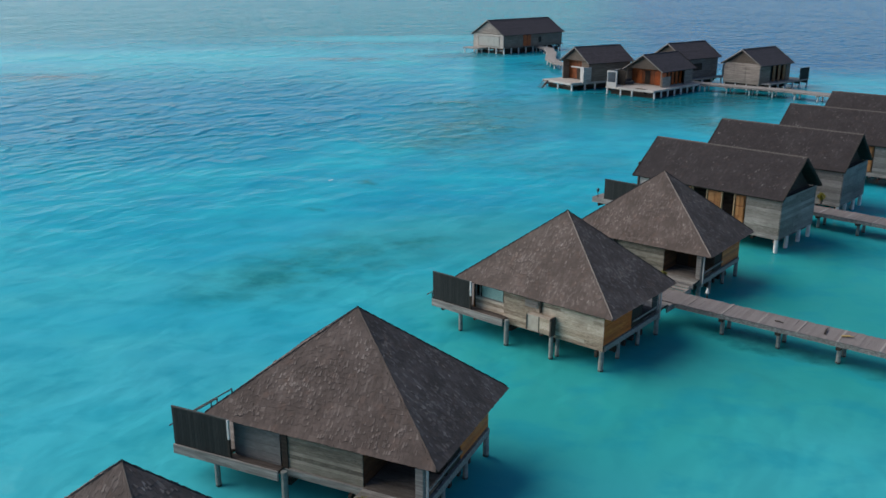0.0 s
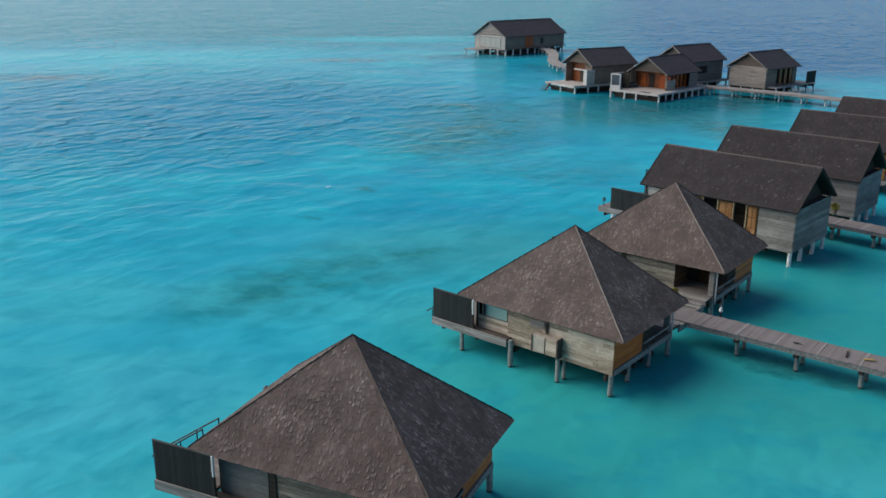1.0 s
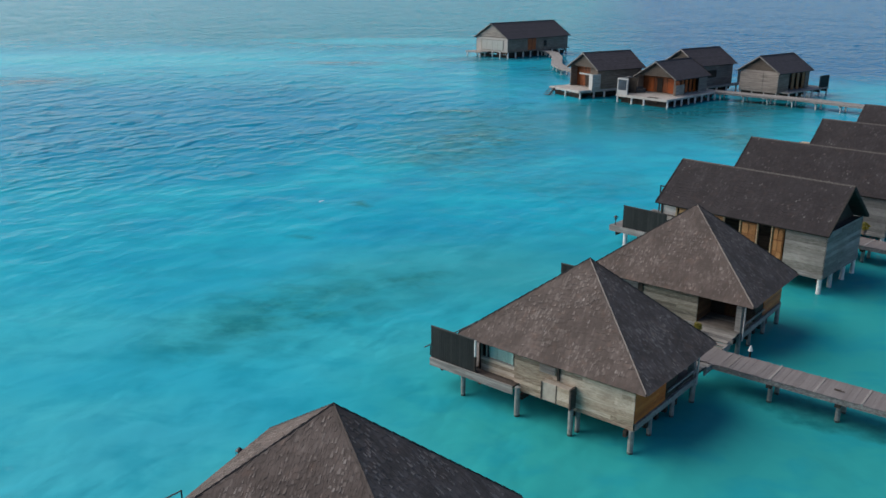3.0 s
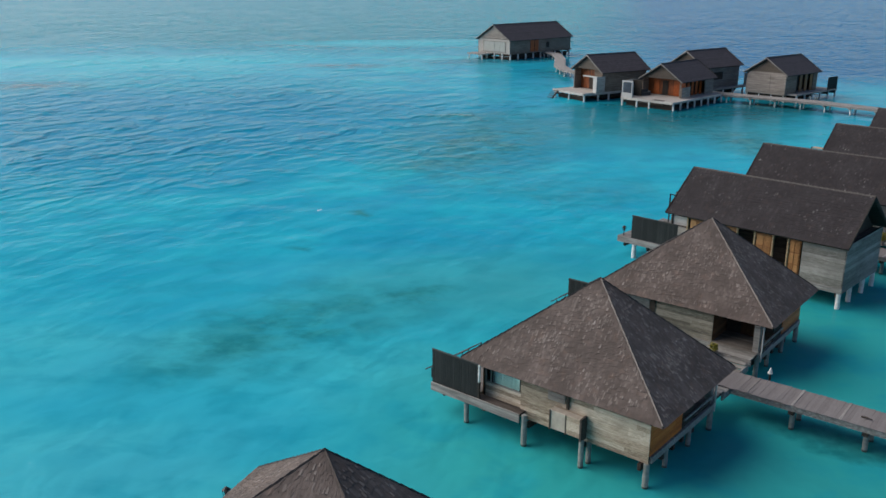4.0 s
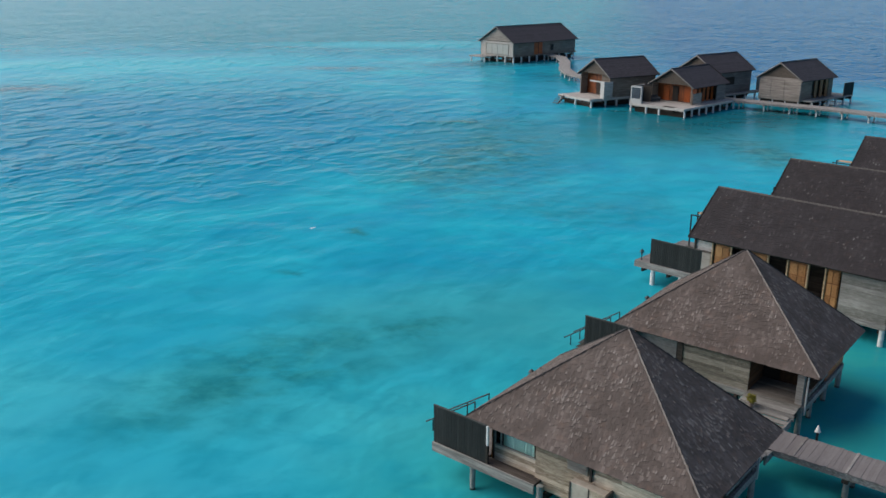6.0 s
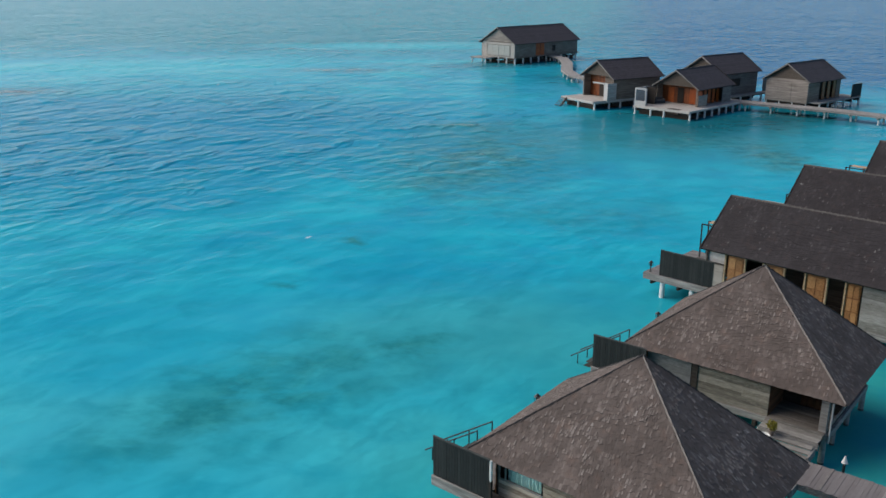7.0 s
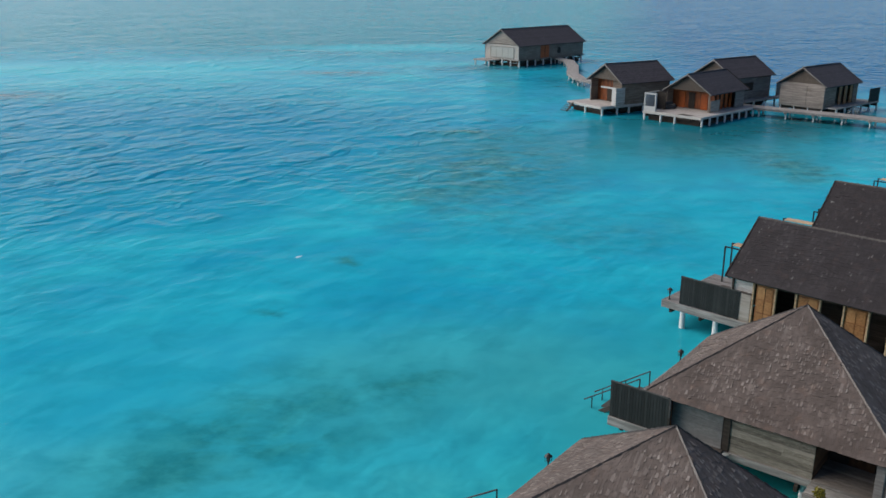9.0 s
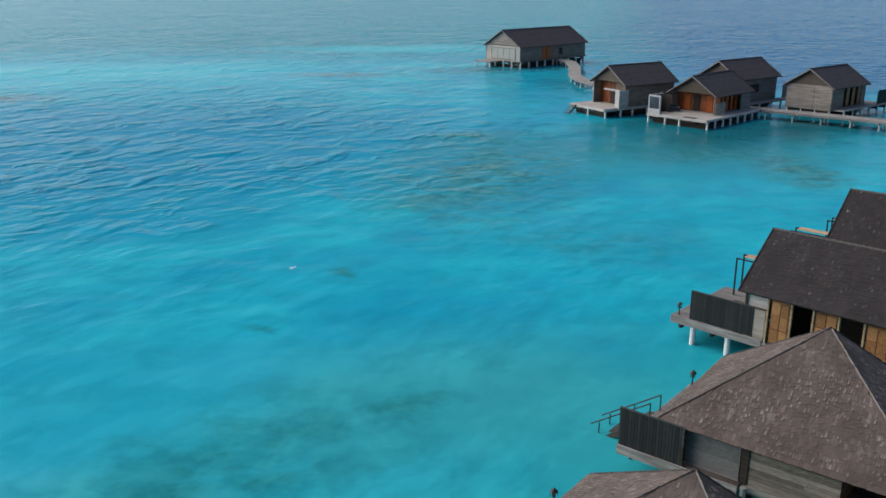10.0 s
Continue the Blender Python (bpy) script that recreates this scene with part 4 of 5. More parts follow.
FAR_TEAK = wood("dark_orange_boards", (0.085, 0.024, 0.008), (0.20, 0.052, 0.014), (0.34, 0.10, 0.026), grain=(4, 4, 0.5), rough=0.55)
PALE_SHUTTER = wood("pale_green_shutter", (0.27, 0.28, 0.26), (0.335, 0.35, 0.325), (0.41, 0.425, 0.395))
PALE_DECK = wood("pale_bleached_deck", (0.25, 0.228, 0.21), (0.34, 0.315, 0.293), (0.44, 0.413, 0.388), grain=(9, 0.6, 9))
SHUTTER = wood("grey_shutter_boards", (0.15, 0.15, 0.145), (0.21, 0.213, 0.207), (0.28, 0.283, 0.275))
# brown gable boards, darkened further for the shade of the roof overhang
GABLE = wood("shaded_gable_boards", (0.045, 0.035, 0.028), (0.078, 0.062, 0.05), (0.13, 0.107, 0.088), joints=0.25)


def far_cottage(name, x, y, turn, L, W, dz, dr, seed, label, style):
    """A gabled house of the far group; its gable end at -x faces the camera, its long side at -y too."""
    rng = random.Random(seed)
    h = root(name, x, y, turn, label, "cottage", "far cottages")
    def box(nm, x0, x1, y0, y1, z0, z1, mat, parent=h, lab="", bevel=0.0):
        return part(nm, add_box(bmesh.new(), x0, x1, y0, y1, z0, z1, bevel), mat, parent, lab)
    ze, zr = 3.5 + dz, 3.5 + dz + dr
    gable_roof(h, L, W, ze, zr, rng, 0, None, far=True, label="dark brown gabled shingle roof", barge=FAR_GREY)
    wx, wy = L / 2 - 0.4, W / 2 - 0.4
    top = ze + 0.25
    low = 1.2 if style == "I" else 0.95
    box("floor", -wx + 0.03, wx - 0.03, -wy + 0.03, wy - 0.03, low, low + 0.2, DECK_MASS, lab="grey timber floor platform")
    box("side_wall", -wx, wx, wy - 0.12, wy, 1.0, top, FAR_BROWN)
    for xx in np.linspace(-wx + 0.2, wx - 0.2, 7):
        box("floor_joist", xx - 0.1, xx + 0.1, -wy + 0.05, wy - 0.05, low - 0.33, low - 0.01, SHADE)
    # added dark beams that deepen the shade below the floor
    for yy in (-wy + 0.35, -wy * 0.35, wy * 0.35, wy - 0.35):
        box("floor_bearer", -wx + 0.1, wx - 0.1, yy - 0.11, yy + 0.11, low - 0.66, low - 0.335, SHADE)
    # added dark boards, set back under the floor, standing in for the shade there
    box("crib_wall", -wx + 0.8, wx - 0.3, -wy + 0.75, -wy + 0.85, -0.4, low - 0.67, SHADE, lab="added dark boards standing in for the shade under the floor")
    box("crib_wall", -wx + 0.7, -wx + 0.79, -wy + 0.75, wy - 0.3, -0.4, low - 0.67, SHADE)
    box("back_wall", wx - 0.12, wx, -wy + 0.125, wy - 0.125, 1.0, top, FAR_BROWN)
    part("gable", add_prism(bmesh.new(), [(-wy + 0.2, top), (wy - 0.2, top), (0.0, zr - 0.30)], "x", -wx, -wx + 0.1), FAR_TAN if style == "I" else GABLE, h, "weathered boarded gable")
    part("gable", add_prism(bmesh.new(), [(-wy + 0.2, top), (wy - 0.2, top), (0.0, zr - 0.30)], "x", wx - 0.1, wx), FAR_BROWN, h)
    if style == "I":
        box("front_wall", -wx, -wx + 0.12, -wy, wy, 1.17, top - 0.1, END_WHITE, lab="whitewashed boarded end wall")
        w = box("window", -wx - 0.05, -wx, -3.4, 3.0, 1.55, 3.55, PALE_SHUTTER, lab="grey shuttered window")
        for k in range(5):
            yy = -3.4 + k * 6.3 / 4
            box("window_bar", -wx - 0.09, -wx - 0.05, yy, yy + 0.10, 1.55, 3.55, FAR_GREY if k in (0, 4) else PALE_SHUTTER, w)
        for zz in (1.47, 3.56):
            box("window_rail", -wx - 0.09, -wx - 0.001, -3.4, 3.0, zz, zz + 0.08, FAR_GREY, w)
        box("side_wall", -wx + 0.13, wx, -wy, -wy + 0.12, 1.17, top - 0.1, FAR_BROWN, lab="brown weathered boards")
        box("base_board", -wx + 0.2, wx + 0.2, -wy - 0.3, -wy - 0.005, 1.17, 1.42, FAR_BROWN, lab="weathered ledge along the wall")
        d = box("door", -3.4, -0.9, -wy - 0.06, -wy, 1.2, top - 0.3, TEAK, lab="orange double door")
        box("door_frame", -2.2, -2.1, -wy - 0.1, -wy - 0.06, 1.2, top - 0.3, SHADE, d)
        w2 = box("window", 1.7, 2.6, -wy - 0.05, -wy, 2.0, 3.2, SHADE, lab="dark window")
        box("window_frame", 1.6, 2.7, -wy - 0.09, -wy - 0.052, 1.9, 2.0, FAR_GREY, w2)
        deck = box("front_deck", -wx - 2.8, -wx, wy - 4.0, wy + 0.6, 0.95, 1.15, DECK_MASS, lab="small grey deck")
        for xx in np.linspace(-wx + 0.3, wx - 0.3, 9):
            pile(h, xx, -wy + 0.1, 1.2, 0.17, mat=POST_WHITE, wet=0.12)
        for yy in np.linspace(-wy + 2.2, wy - 0.2, 4):
            pile(h, -wx + 0.12, yy, 1.2, 0.17, mat=POST_WHITE, wet=0.12)
        for yy in (wy - 3.6, wy + 0.2):
            pile(h, -wx - 2.5, yy, 0.95, 0.15, mat=POST_WHITE, wet=0.12)
    elif style == "M":
        box("front_wall", -wx, -wx + 0.12, -wy, wy, 0.9, top, FAR_TAN, lab="tan weathered boarded end wall")
        for y0, y1, lift in ((-wy + 0.04, -0.75, 0.03), (-0.69, 1.25, 0.05), (1.31, wy - 0.04, 0.03)):
            for k in range(6):
                box("wall_board", -wx - lift, -wx - 0.004, y0, y1, 0.95 + k * 0.47, 1.38 + k * 0.47, FAR_TAN)
        box("side_wall", -wx + 0.13, -wx + 2.9, -wy, -wy + 0.12, 0.9, top, FAR_BROWN)
        box("side_wall", wx - 1.1, wx, -wy, -wy + 0.12, 0.9, top, FAR_BROWN)
        box("inner_wall", -wx + 2.9, wx - 1.1, -wy + 1.2, -wy + 1.3, 1.2, top, SHADE)
        for k in range(3):
            xx = -wx + 3.7 + k * 1.4
            box("folding_door", xx, xx + 0.7, -wy + 0.03, -wy + 0.1, 1.2, top - 0.15, GOLD, lab="golden door leaf")
        box("side_deck", -wx + 0.5, wx + 3.2, -wy - 1.6, -wy - 0.01, 1.0, 1.16, DECK_MASS, lab="grey side deck")
        for xx in np.linspace(-wx + 0.8, wx + 3.0, 6):
            pile(h, xx, -wy - 1.4, 1.0, 0.13, mat=POST_WHITE, wet=0.12)
        for yy in np.linspace(-wy + 0.2, wy - 0.2, 4):
            pile(h, -wx + 0.2, yy, 0.92, 0.13, mat=POST_WHITE, wet=0.12)
        # beams added to darken the space under the side deck
        for xx in np.linspace(-wx + 1.0, wx + 2.8, 6):
            box("deck_bearer", xx - 0.09, xx + 0.09, -wy - 1.5, wy - 0.3, 0.55, 0.99 if xx > wx + 0.2 else 0.615, SHADE)
        slat_screen(h, wx + 0.5, wx + 3.1, -wy - 1.5, 1.2, 3.0, rng)
        box("end_deck", wx + 0.01, wx + 3.2, -wy, wy, 1.0, 1.16, DECK_MASS)
    elif style == "J":
        box("front_wall", -wx + 1.2, -wx + 1.3, -wy + 0.13, wy - 0.13, 1.2, top, FAR_TEAK, lab="orange boarded front wall")
        box("front_wall", -wx + 1.05, -wx + 1.14, -wy + 0.13, -0.2, 1.2, top, FAR_BROWN, lab="brown boarded front wall")
        # no hole here: a dark panel paints the doorway's shade
        box("doorway", -wx + 1.14, -wx + 1.195, -0.15, 1.0, 1.2, 3.1, SHADE, lab="flat dark panel for the shade in a doorway")
        box("side_wall", -wx, wx, -wy, -wy + 0.12, 0.92, top, FAR_BROWN, lab="dark weathered boards")
        box("shower_wall", -wx - 1.15, -wx - 1.0, -wy - 0.1, -wy + 0.55, 0.9, 3.25, WHITE, lab="white privacy wall")
        box("shower_wall", -wx - 1.15, -wx + 0.4, -wy - 0.22, -wy - 0.1, 0.9, 3.25, FAR_PALE, lab="pale boarded privacy screen")
        box("porch_lintel", -wx - 1.15, -wx - 0.85, -wy - 0.22, wy - 3.4, 3.255, 3.42, WHITE)
        box("porch_lintel", -wx - 0.845, -wx + 0.4, -wy - 0.2, -wy - 0.05, 3.26, 3.4, WHITE)
        box("front_post", -wx - 0.1, -wx + 0.05, wy - 0.2, wy - 0.05, 1.16, 3.3, BEAM)
        box("front_deck", -wx - 3.2, -wx + 1.2, -wy + 0.1, wy + 0.8, 1.0, 1.16, PALE_DECK, lab="pale front deck")
        box("deck_edge", -wx - 3.28, -wx - 3.2, -wy + 0.1, wy + 0.8, 0.85, 1.15, FAR_PALE)
        box("deck_edge", -wx - 3.2, wx, -wy - 0.06, -wy - 0.005, 0.85, 1.2, FAR_PALE, lab="pale base board")
        for xx, yy in ((-wx - 3.0, wy + 0.5), (-wx - 3.0, 0.4), (-wx - 3.0, -wy + 0.15), (-wx - 0.5, -wy + 0.1), (-wx + 1.5, -wy + 0.1), (-wx + 4, -wy + 0.1), (wx - 0.3, -wy + 0.1)):
            pile(h, xx, yy, 1.0, 0.13, mat=POST_WHITE, wet=0.12)
        st = part("stair", add_prism(bmesh.new(), [(-wx - 3.3, 1.1), (-wx - 3.3, 0.85), (-wx - 4.6, -0.3), (-wx - 4.6, -0.05)], "y", wy - 0.6, wy - 0.4), DARK_DECK, h, "dark stair into the water")
        for k in range(5):
            box("tread", -wx - 3.55 - k * 0.25, -wx - 3.33 - k * 0.25, wy - 0.38, wy + 0.6, 0.95 - k * 0.22, 1.0 - k * 0.22, DARK_DECK, st)
        # added dark sheet in place of the shade below the deck
        box("crib_wall", -wx - 2.5, -wx - 2.4, -wy + 0.5, wy + 0.4, -0.4, 0.415, SHADE, lab="added dark boards standing in for the shade under the deck")
        # joists and bearers added for a dark underside of the front deck
        for yy in (-wy + 0.5, -wy + 2.2, 0.4, 2.0, wy + 0.5):
            box("deck_joist", -wx - 3.1, -wx + 1.1, yy - 0.09, yy + 0.09, 0.68, 0.99, SHADE)
        for xx in (-wx - 2.8, -wx - 1.0):
            box("deck_bearer", xx - 0.09, xx + 0.09, -wy + 0.15, wy + 0.7, 0.42, 0.675, SHADE)
    elif style == "K":
        # added near-black grid under the deck: a shaded underside, hides bright water
        for yy in (-wy - 1.2, -wy + 0.4, -1.2, 0.4, 2.0, wy + 0.2):
            box("deck_joist", -wx - 4.1, wx - 0.1, yy - 0.09, yy + 0.09, 0.68, 0.99, SHADE)
        for xx in np.linspace(-wx - 3.7, wx - 0.6, 7):
            box("deck_bearer", xx - 0.09, xx + 0.09, -wy - 1.35, wy + 0.4, 0.42, 0.675, SHADE)
        box("front_wall", -wx + 1.4, -wx + 1.5, -wy + 0.13, wy - 0.13, 1.2, top, FAR_TEAK, lab="dark orange boarded front wall")
        for yy in (-1.6, 0.2, 1.6):
            box("door", -wx + 1.33, -wx + 1.395, yy - 0.45, yy + 0.45, 1.2, 3.2, TEAK if yy != 0.2 else SHADE, lab="varnished door leaf")
        box("side_wall", wx - 2.2, wx, -wy, -wy + 0.12, 1.0, top, FAR_GREY, lab="grey boards")
        box("inner_wall", -wx + 1.5, wx - 2.2, -wy + 0.95, -wy + 1.05, 1.2, top, SHADE)
        for k in range(5):
            xx = -wx + 1.55 + k * 1.05
            box("folding_door", xx, xx + 0.55, -wy + 0.55, -wy + 0.62, 1.2, top - 0.1, TEAK, lab="orange door leaf")
        box("porch_post", -wx, -wx + 0.16, -wy, -wy + 0.16, 1.16, top, FAR_BROWN)
        box("porch_post", -wx, -wx + 0.16, wy - 0.16, wy, 1.16, top, FAR_BROWN)
        box("deck", -wx - 4.2, wx, -wy - 1.6, wy + 0.5, 1.0, 1.16, PALE_DECK, lab="pale wrap-round deck")
        box("deck_edge", -wx - 4.26, -wx - 4.2, -wy - 1.6, wy + 0.5, 0.84, 1.15, FAR_PALE)
        box("deck_edge", -wx - 4.2, wx, -wy - 1.66, -wy - 1.6, 0.9, 1.15, FAR_PALE)
        fr = box("frame_wall", -wx - 4.2, -wx - 3.95, wy - 1.3, wy + 0.4, 3.2, 3.38, WHITE, lab="white frame wall with an opening")
        box("frame_side", -wx - 4.2, -wx - 3.95, wy + 0.22, wy + 0.4, 1.16, 3.195, WHITE, fr)
        box("frame_side", -wx - 4.2, -wx - 3.95, wy - 1.3, wy - 1.15, 1.16, 3.195, WHITE, fr)
        box("frame_base", -wx - 4.19, -wx - 3.96, wy - 1.145, wy + 0.215, 1.16, 1.75, WHITE, fr)
        box("frame_return", -wx - 3.945, -wx - 1.2, wy + 0.25, wy + 0.4, 1.16, 3.37, FAR_PALE, fr)
        box("frame_back", -wx - 1.9, -wx - 1.8, wy - 1.2, wy + 0.24, 1.16, 3.3, SHADE, fr)
        sc = box("corner_screen", -wx - 0.35, -wx + 1.75, -wy - 0.42, -wy - 0.36, 1.22, 2.62, TAN_PANEL, lab="tan woven corner screen on the deck")
        for xx in (-wx - 0.42, -wx + 1.76):
            box("screen_post", xx, xx + 0.07, -wy - 0.43, -wy - 0.35, 1.16, 2.68, FAR_BROWN, sc)
        for xx in np.linspace(-wx - 3.9, wx - 0.2, 8):
            pile(h, xx, -wy - 1.52, 0.98, 0.13, mat=POST_WHITE, wet=0.12)
        for yy in (wy + 0.3, 1.0, -1.0):
            pile(h, -wx - 4.1, yy, 0.98, 0.13, mat=POST_WHITE, wet=0.12)
        # two added dark sheets give the deck its shaded underside
        box("crib_wall", -wx - 3.6, -wx - 3.5, -wy - 1.0, wy, -0.4, 0.415, SHADE, lab="added dark boards standing in for the shade under the deck")
        box("crib_wall", -wx - 3.49, wx - 0.4, -wy - 1.0, -wy - 0.9, -0.4, 0.415, SHADE)
        # solid block level with the deck; the well's shade is its colour
        box("sunk_bath", -wx - 4.19, -wx - 3.3, -3.1, -1.4, 0.6, 1.17, SHADE, lab="solid dark block for the shade of a well in the deck")
    else:
        box("front_wall", -wx, -wx + 0.12, -wy, wy, 1.0, top, FAR_GREY, lab="grey boarded end wall")
        box("side_wall", -wx + 0.13, wx, -wy, -wy + 0.12, 0.92, top, FAR_GREY, lab="grey weathered boards")
        # thin dark sheet on the wall, painted as the shade inside an opening
        box("opening", -wx + 1.5, -wx + 4.5, -wy - 0.03, -wy - 0.005, 2.3, 3.4, SHADE, lab="flat dark panel for the shade in an opening")
        box("side_deck", -wx + 0.5, wx + 2.0, -wy - 1.5, -wy - 0.01, 1.0, 1.16, DECK_MASS)
        sc = box("end_screen", wx + 0.4, wx + 1.9, -wy - 0.83, -wy - 0.77, 1.3, 3.0, SHUTTER, lab="pale grey boarded end screen")
        for xx in (wx + 0.33, wx + 1.91):
            box("screen_post", xx, xx + 0.06, -wy - 0.84, -wy - 0.76, 1.165, 3.05, FAR_GREY, sc)
        for xx in np.linspace(-wx + 0.8, wx + 1.8, 5):
            pile(h, xx, -wy - 1.3, 1.0, 0.13, mat=POST_WHITE, wet=0.12)
    return h


# ---- jetties ----
def jetty(name, pts, width, z, label, boards=True, seed=1, pile_step=2.7, skip=0.0):
    """A plank walkway along a line of points, on pairs of piles with cross beams."""
    rng = random.Random(seed)
    ob = root(name, 0, 0, 0, label, "jetty", "jetties")
    pts = [Vector((*p, 0)) for p in pts]
    lens = [(b - a).length for a, b in zip(pts, pts[1:])]
    total = sum(lens)

    def at(s):
        for a, b, l in zip(pts, pts[1:], lens):
            if s <= l or b is pts[-1]:
                return a + (b - a) * (s / l), (b - a).normalized()
            s -= l

    # stringers and kerb boards under the planks
    n = max(len(pts) * 3, 8)
    for side in (-1, 1):
        bm = bmesh.new()
        rows = []
        for i in range(n + 1):
            p, d = at(total * i / n)
            o = Vector((d.y, -d.x, 0)) * side * width / 2
            rows.append([bm.verts.new(p + o * f + Vector((0, 0, zz))) for f, zz in ((0.96, z - 0.045), (1.02, z - 0.045), (1.02, z - 0.26), (0.96, z - 0.26))])
        for r0, r1 in zip(rows, rows[1:]):
            for i in range(4):
                bm.faces.new((r0[i], r0[(i + 1) % 4], r1[(i + 1) % 4], r1[i]))
        bm.faces.new(rows[0])
        bm.faces.new(rows[-1][::-1])
        bmesh.ops.recalc_face_normals(bm, faces=bm.faces)
        part("stringer", bm, BEAM, ob, "pale weathered edge beam")
    if boards:
        s, i = 0.0, 0
        key = "plank_jetty"
        if key not in BOARD_MESHES:
            BOARD_MESHES[key] = unit_box("jetty_plank", JETTY_DECK)
            BOARD_MESHES[key + "_pale"] = unit_box("jetty_batten", PALE)
        while s < total:
            w = 0.145 if i % 13 else 0.10
            p, d = at(s + w / 2)
            pl = new("plank" if i % 13 else "seam_batten", BOARD_MESHES[key if i % 13 else key + "_pale"])
            pl.parent = ob
            ang = math.atan2(d.y, d.x) + math.pi / 2 + rng.uniform(-0.008, 0.008)
            lift = 0.02 if i % 13 == 0 else rng.uniform(-0.007, 0.007)
            pl.matrix_basis = Matrix.LocRotScale(p + Vector((0, 0, z - 0.02 + lift)) + Vector((d.y, -d.x, 0)) * rng.uniform(-0.02, 0.02), Euler((0, 0, ang)), (width * 1.03 + rng.uniform(-0.03, 0.05), w - 0.004, 0.04))
            s += w
            i += 1
    else:
        bm = bmesh.new()
        rows = []
        for i in range(n * 2 + 1):
            p, d = at(total * i / (n * 2))
            o = Vector((d.y, -d.x, 0)) * width / 2
            rows.append([bm.verts.new(p + o * f + Vector((0, 0, zz))) for f, zz in ((-1.03, z - 0.04), (-1.03, z), (1.03, z), (1.03, z - 0.04))])
        for r0, r1 in zip(rows, rows[1:]):
            for i in range(4):
                bm.faces.new((r0[i], r0[(i + 1) % 4], r1[(i + 1) % 4], r1[i]))
        bmesh.ops.recalc_face_normals(bm, faces=bm.faces)
        part("walkway", bm, DECK_MASS, ob)
    s = 0.9 + skip
    while s < total:
        p, d = at(s)
        o = Vector((d.y, -d.x, 0))
        beam = bmesh.new()
        for e in (-1, 1):
            q = p + o * e * width * 0.30
            pile(ob, q.x, q.y, z - 0.40, 0.105, mat=POST if boards else POST_WHITE, wet=0.08)
        a, b = p - o * width * 0.52, p + o * width * 0.52
        for c, e in ((a, b),):
            k = d * 0.11
            vs = [beam.verts.new(v + Vector((0, 0, zz))) for zz in (z - 0.42, z - 0.265) for v in (c - k, c + k, e + k, e - k)]
            for f in ((3, 2, 1, 0), (4, 5, 6, 7), (0, 1, 5, 4), (1, 2, 6, 5), (2, 3, 7, 6), (3, 0, 4, 7)):
                beam.faces.new([vs[i] for i in f])
        part("cross_beam", beam, SHADE if boards else BEAM, ob, "weathered cross beam")
        s += pile_step
    return ob


hip_cottage(-3.09, 24.67, -22.8, 1, 11, pale_hip=False)
hip_cottage(5.58, 37.75, -37.9, -1, 12)
hip_cottage(12.16, 46.76, -37.0, 1, 13)
hip_cottage(-7.52, 14.52, -22.8, -1, 14, pieces=120, pale_hip=False)
gable_cottage(18.66, 56.65, -42.2, 21, ((-8.1, -6.0, 1.98, 2.85, 3.42),))
gable_cottage(25.73, 65.05, -40.0, 22, ((-7.15, -5.9, 2.0, 2.85, 3.42), (-8.5, -6.5, -0.2, 0.7, 3.0)), pieces=200, wall_wood=FAR_GREY_PIECE)
gable_cottage(34.29, 73.79, -40.0, 23, ((-8.2, -6.0, 1.9, 2.85, 3.3),), pieces=60, wall_wood=FAR_GREY_PIECE)
gable_cottage(41.43, 82.42, -40.0, 24, ((-8.2, -6.0, 1.9, 2.85, 3.3),), pieces=60, wall_wood=FAR_GREY_PIECE)
far_cottage("far_hall", 11.86, 200.27, 44.5, 20.24, 9.95, 0.42, 3.05, 31, "large far overwater hall with pale gable end and dark roof", "I")
far_cottage("far_cottage", 20.8, 137.11, 32.9, 9.25, 6.99, 0.43, 2.26, 32, "far overwater cottage with white privacy wall and open deck", "J")
far_cottage("far_cottage", 29.55, 131.57, 45.2, 9.25, 6.99, -0.17, 2.26, 33, "far overwater cottage with orange wooden front and wide deck", "K")
far_cottage("far_cottage", 35.67, 141.48, 38.3, 9.25, 6.99, 0.67, 2.26, 34, "far grey overwater cottage behind its neighbour", "L")
far_cottage("far_cottage", 45.57, 136.17, 41.0, 9.25, 6.99, 0.24, 2.26, 35, "far overwater cottage with pale boarded gable end", "M")
jetty("jetty", [(10.93, 40.35), (11.88, 39.65), (20.0, 33.65), (25.9, 29.3)], 1.62, 1.2, "grey plank jetty on paired concrete piles", seed=5, pile_step=2.8, skip=2.83)
jetty("jetty", [(23.6, 60.3), (25.8, 58.0), (29.3, 54.7), (34.0, 50.2)], 1.85, 1.2, "grey plank jetty on paired concrete piles", seed=6, pile_step=2.75)
jetty("far_jetty", [(33.5, 134.2), (37.5, 130.9), (46.4, 124.0), (55.2, 114.2), (63.0, 105.0)], 2.3, 1.15, "long pale far jetty linking the cottages", boards=False, seed=7, pile_step=3.4)
jetty("far_jetty", [(12.6, 198.6), (15.8, 198.9), (18.0, 193.0), (17.9, 183.0), (16.5, 170.0), (17.0, 162.0), (19.0, 157.5), (23.5, 151.0), (24.5, 145.5)], 2.0, 1.15, "curved pale far walkway on piles", boards=False, seed=8, pile_step=4.0)


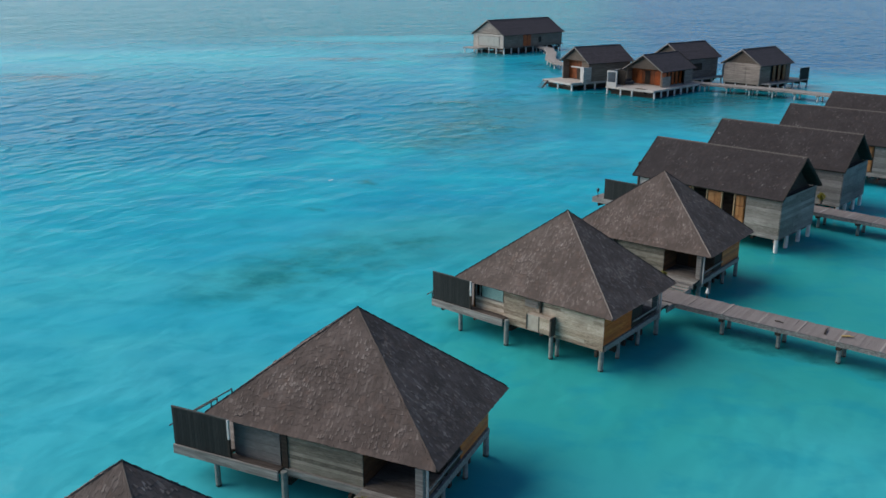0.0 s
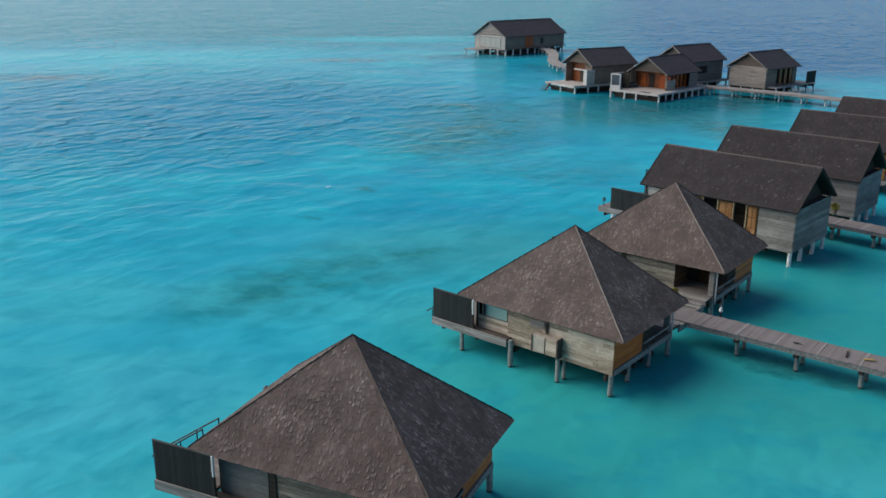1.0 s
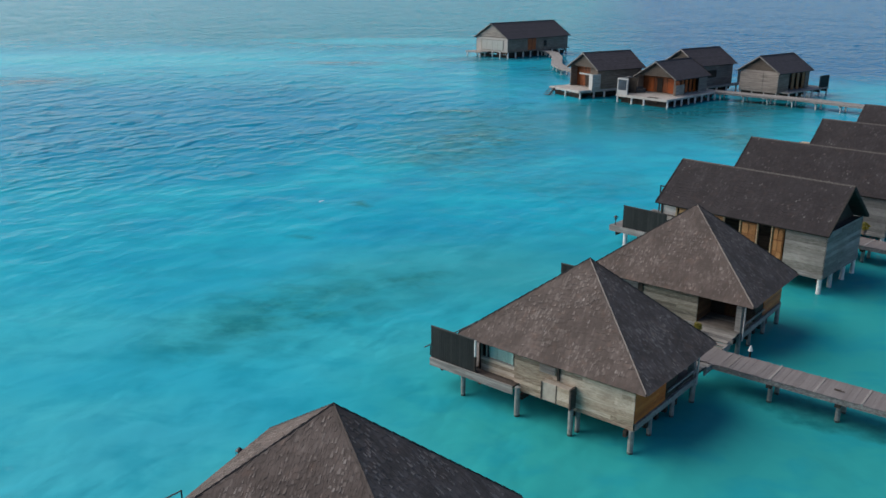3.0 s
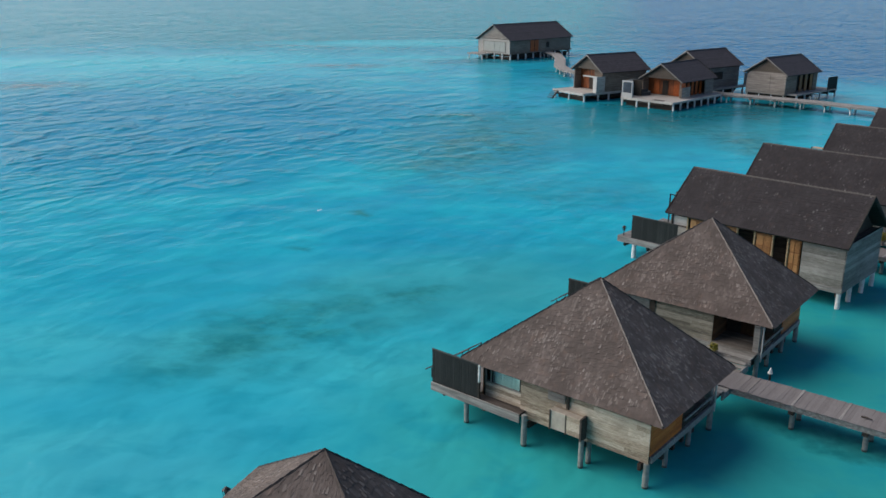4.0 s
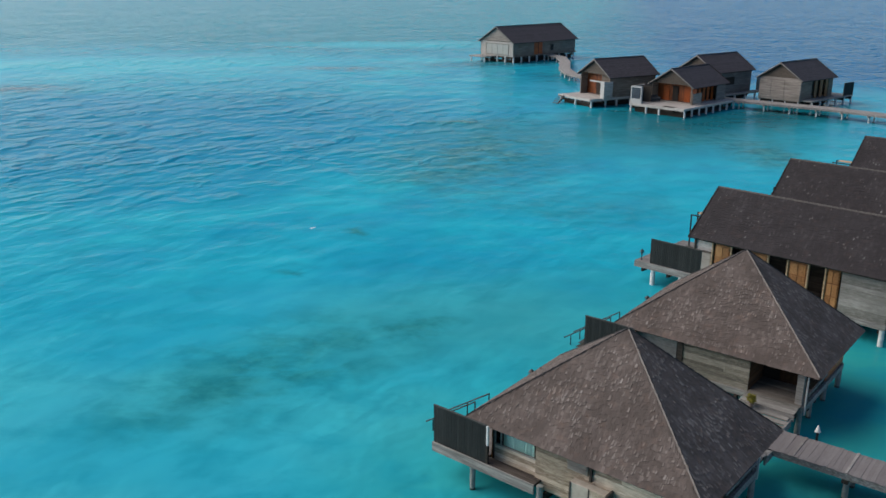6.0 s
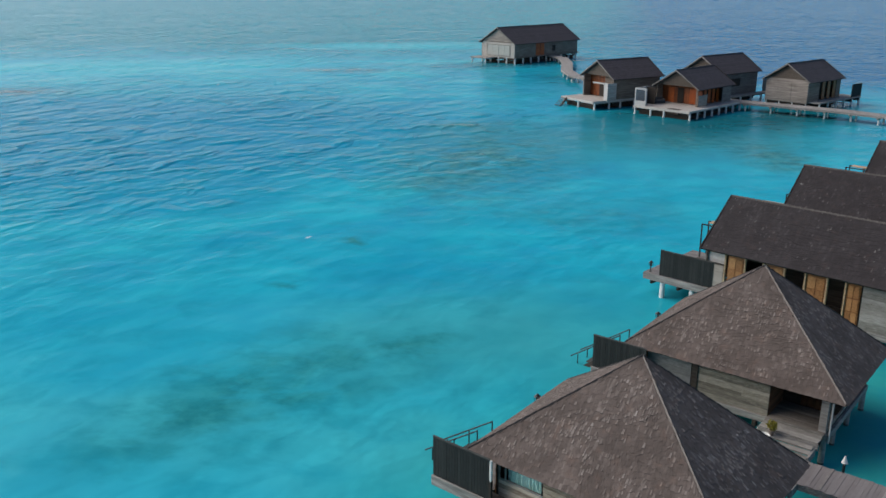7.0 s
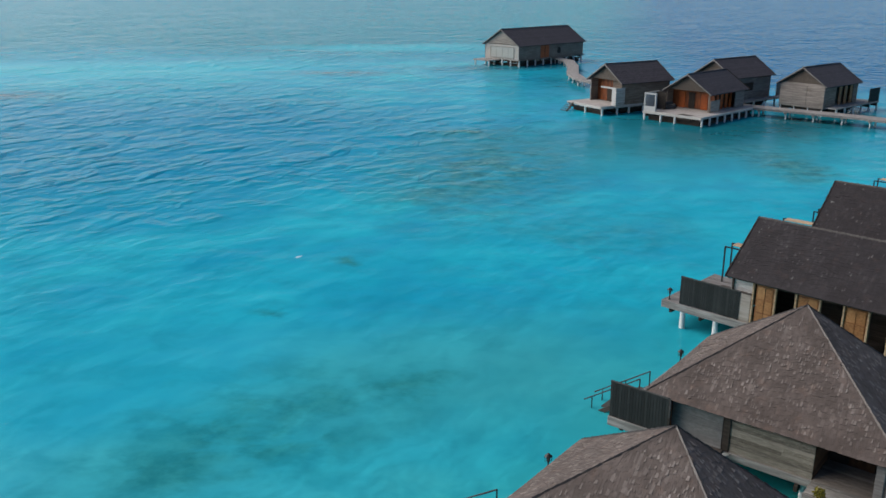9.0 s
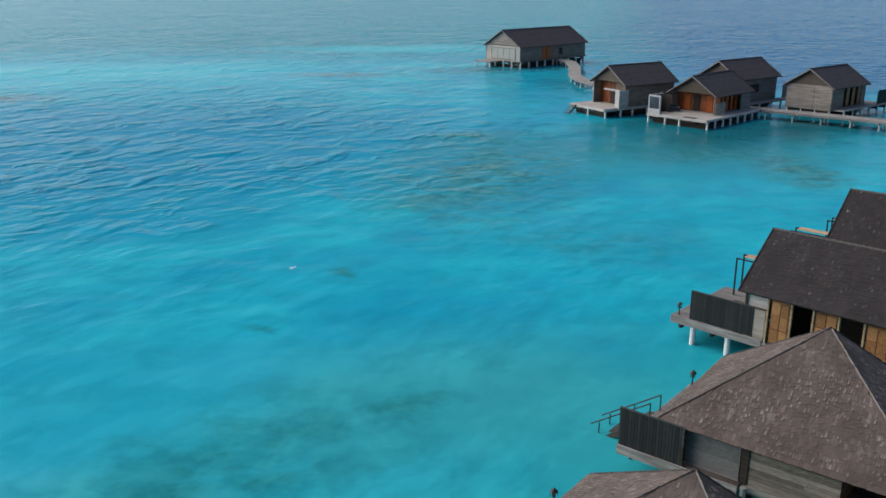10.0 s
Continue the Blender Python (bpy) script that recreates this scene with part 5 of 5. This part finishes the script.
def jetty_lamp(x, y, z):
    """A low lamp at a jetty's edge: a white cone on a dark post."""
    ob = root("jetty_lamp", x, y, 0, "low jetty lamp with a white conical hood", "lamp")
    ob.location.z = z
    part("post", add_rod(bmesh.new(), (0, 0, -0.3), (0, 0, 0.14), 0.05), BLACK, ob)
    part("hood", add_rod(bmesh.new(), (0, 0, 0.14), (0, 0, 0.40), 0.11, 0.02, 12), LAMP_WHITE, ob)


LAMP_WHITE = plain("lamp_white", (0.6, 0.62, 0.6), 0.5, vary=0.1)
jetty_lamp(13.42, 40.12, 1.2)
pot_plant(26.6, 59.4, 1.2, random.Random(77), 0.52)


TAN = plain("tan_board", (0.30, 0.22, 0.08), 0.7)


def loose_board(x, y, z, turn, long, wide, tilt, mat, label):
    """A board left lying on a jetty, with one split end."""
    ob = root("loose_board", x, y, turn, label, "board", "loose boards on the jetty")
    ob.location.z = z
    bm = bmesh.new()
    add_prism(bm, [(-long / 2, 0.0), (long / 2, 0.0 + tilt), (long / 2 + 0.05, 0.035 + tilt), (-long / 2, 0.035)], "y", -wide / 2, wide / 2)
    part("plank", bm, mat, ob)
    part("splinter", add_box(bmesh.new(), long / 2 - 0.05, long / 2 + 0.22, -wide / 2, -wide / 6, 0.004 + tilt, 0.03 + tilt), mat, ob)


loose_board(18.45, 34.72, 1.225, -20, 0.32, 0.16, 0.05, TAN, "short tan board lying askew on the jetty")
loose_board(17.75, 35.25, 1.225, 62, 0.6, 0.08, 0.02, SHADE, "narrow dark board lying across the jetty")
loose_board(15.9, 36.5, 1.225, -45, 0.22, 0.10, 0.03, DARK_DECK, "split brown board lying on the jetty")


def deck_sofa(x, y, z, turn):
    """A low dark outdoor sofa with a back, two arms and seat cushions."""
    ob = root("deck_sofa", x, y, turn, "low dark grey outdoor sofa on a far wooden deck", "sofa")
    ob.location.z = z
    part("base", add_box(bmesh.new(), -0.85, 0.85, -0.40, 0.40, 0.08, 0.30, 0.02), SOFA, ob)
    for xx in (-0.75, 0.75):
        for yy in (-0.32, 0.32):
            part("leg", add_box(bmesh.new(), xx - 0.04, xx + 0.04, yy - 0.04, yy + 0.04, 0.0, 0.078), SHADE, ob)
        part("arm", add_box(bmesh.new(), xx - 0.1, xx + 0.1, -0.40, 0.28, 0.305, 0.58, 0.03), SOFA, ob)
    part("backrest", add_box(bmesh.new(), -0.85, 0.85, 0.285, 0.45, 0.305, 0.80, 0.03), SOFA, ob)
    for xx in (-0.32, 0.32):
        part("cushion", add_box(bmesh.new(), xx - 0.31, xx + 0.31, -0.38, 0.27, 0.305, 0.45, 0.04), SOFA, ob)


SOFA = plain("dark_grey_canvas", (0.055, 0.056, 0.060), 0.9, scale=3)
deck_sofa(24.5, 129.6, 1.16, 20)
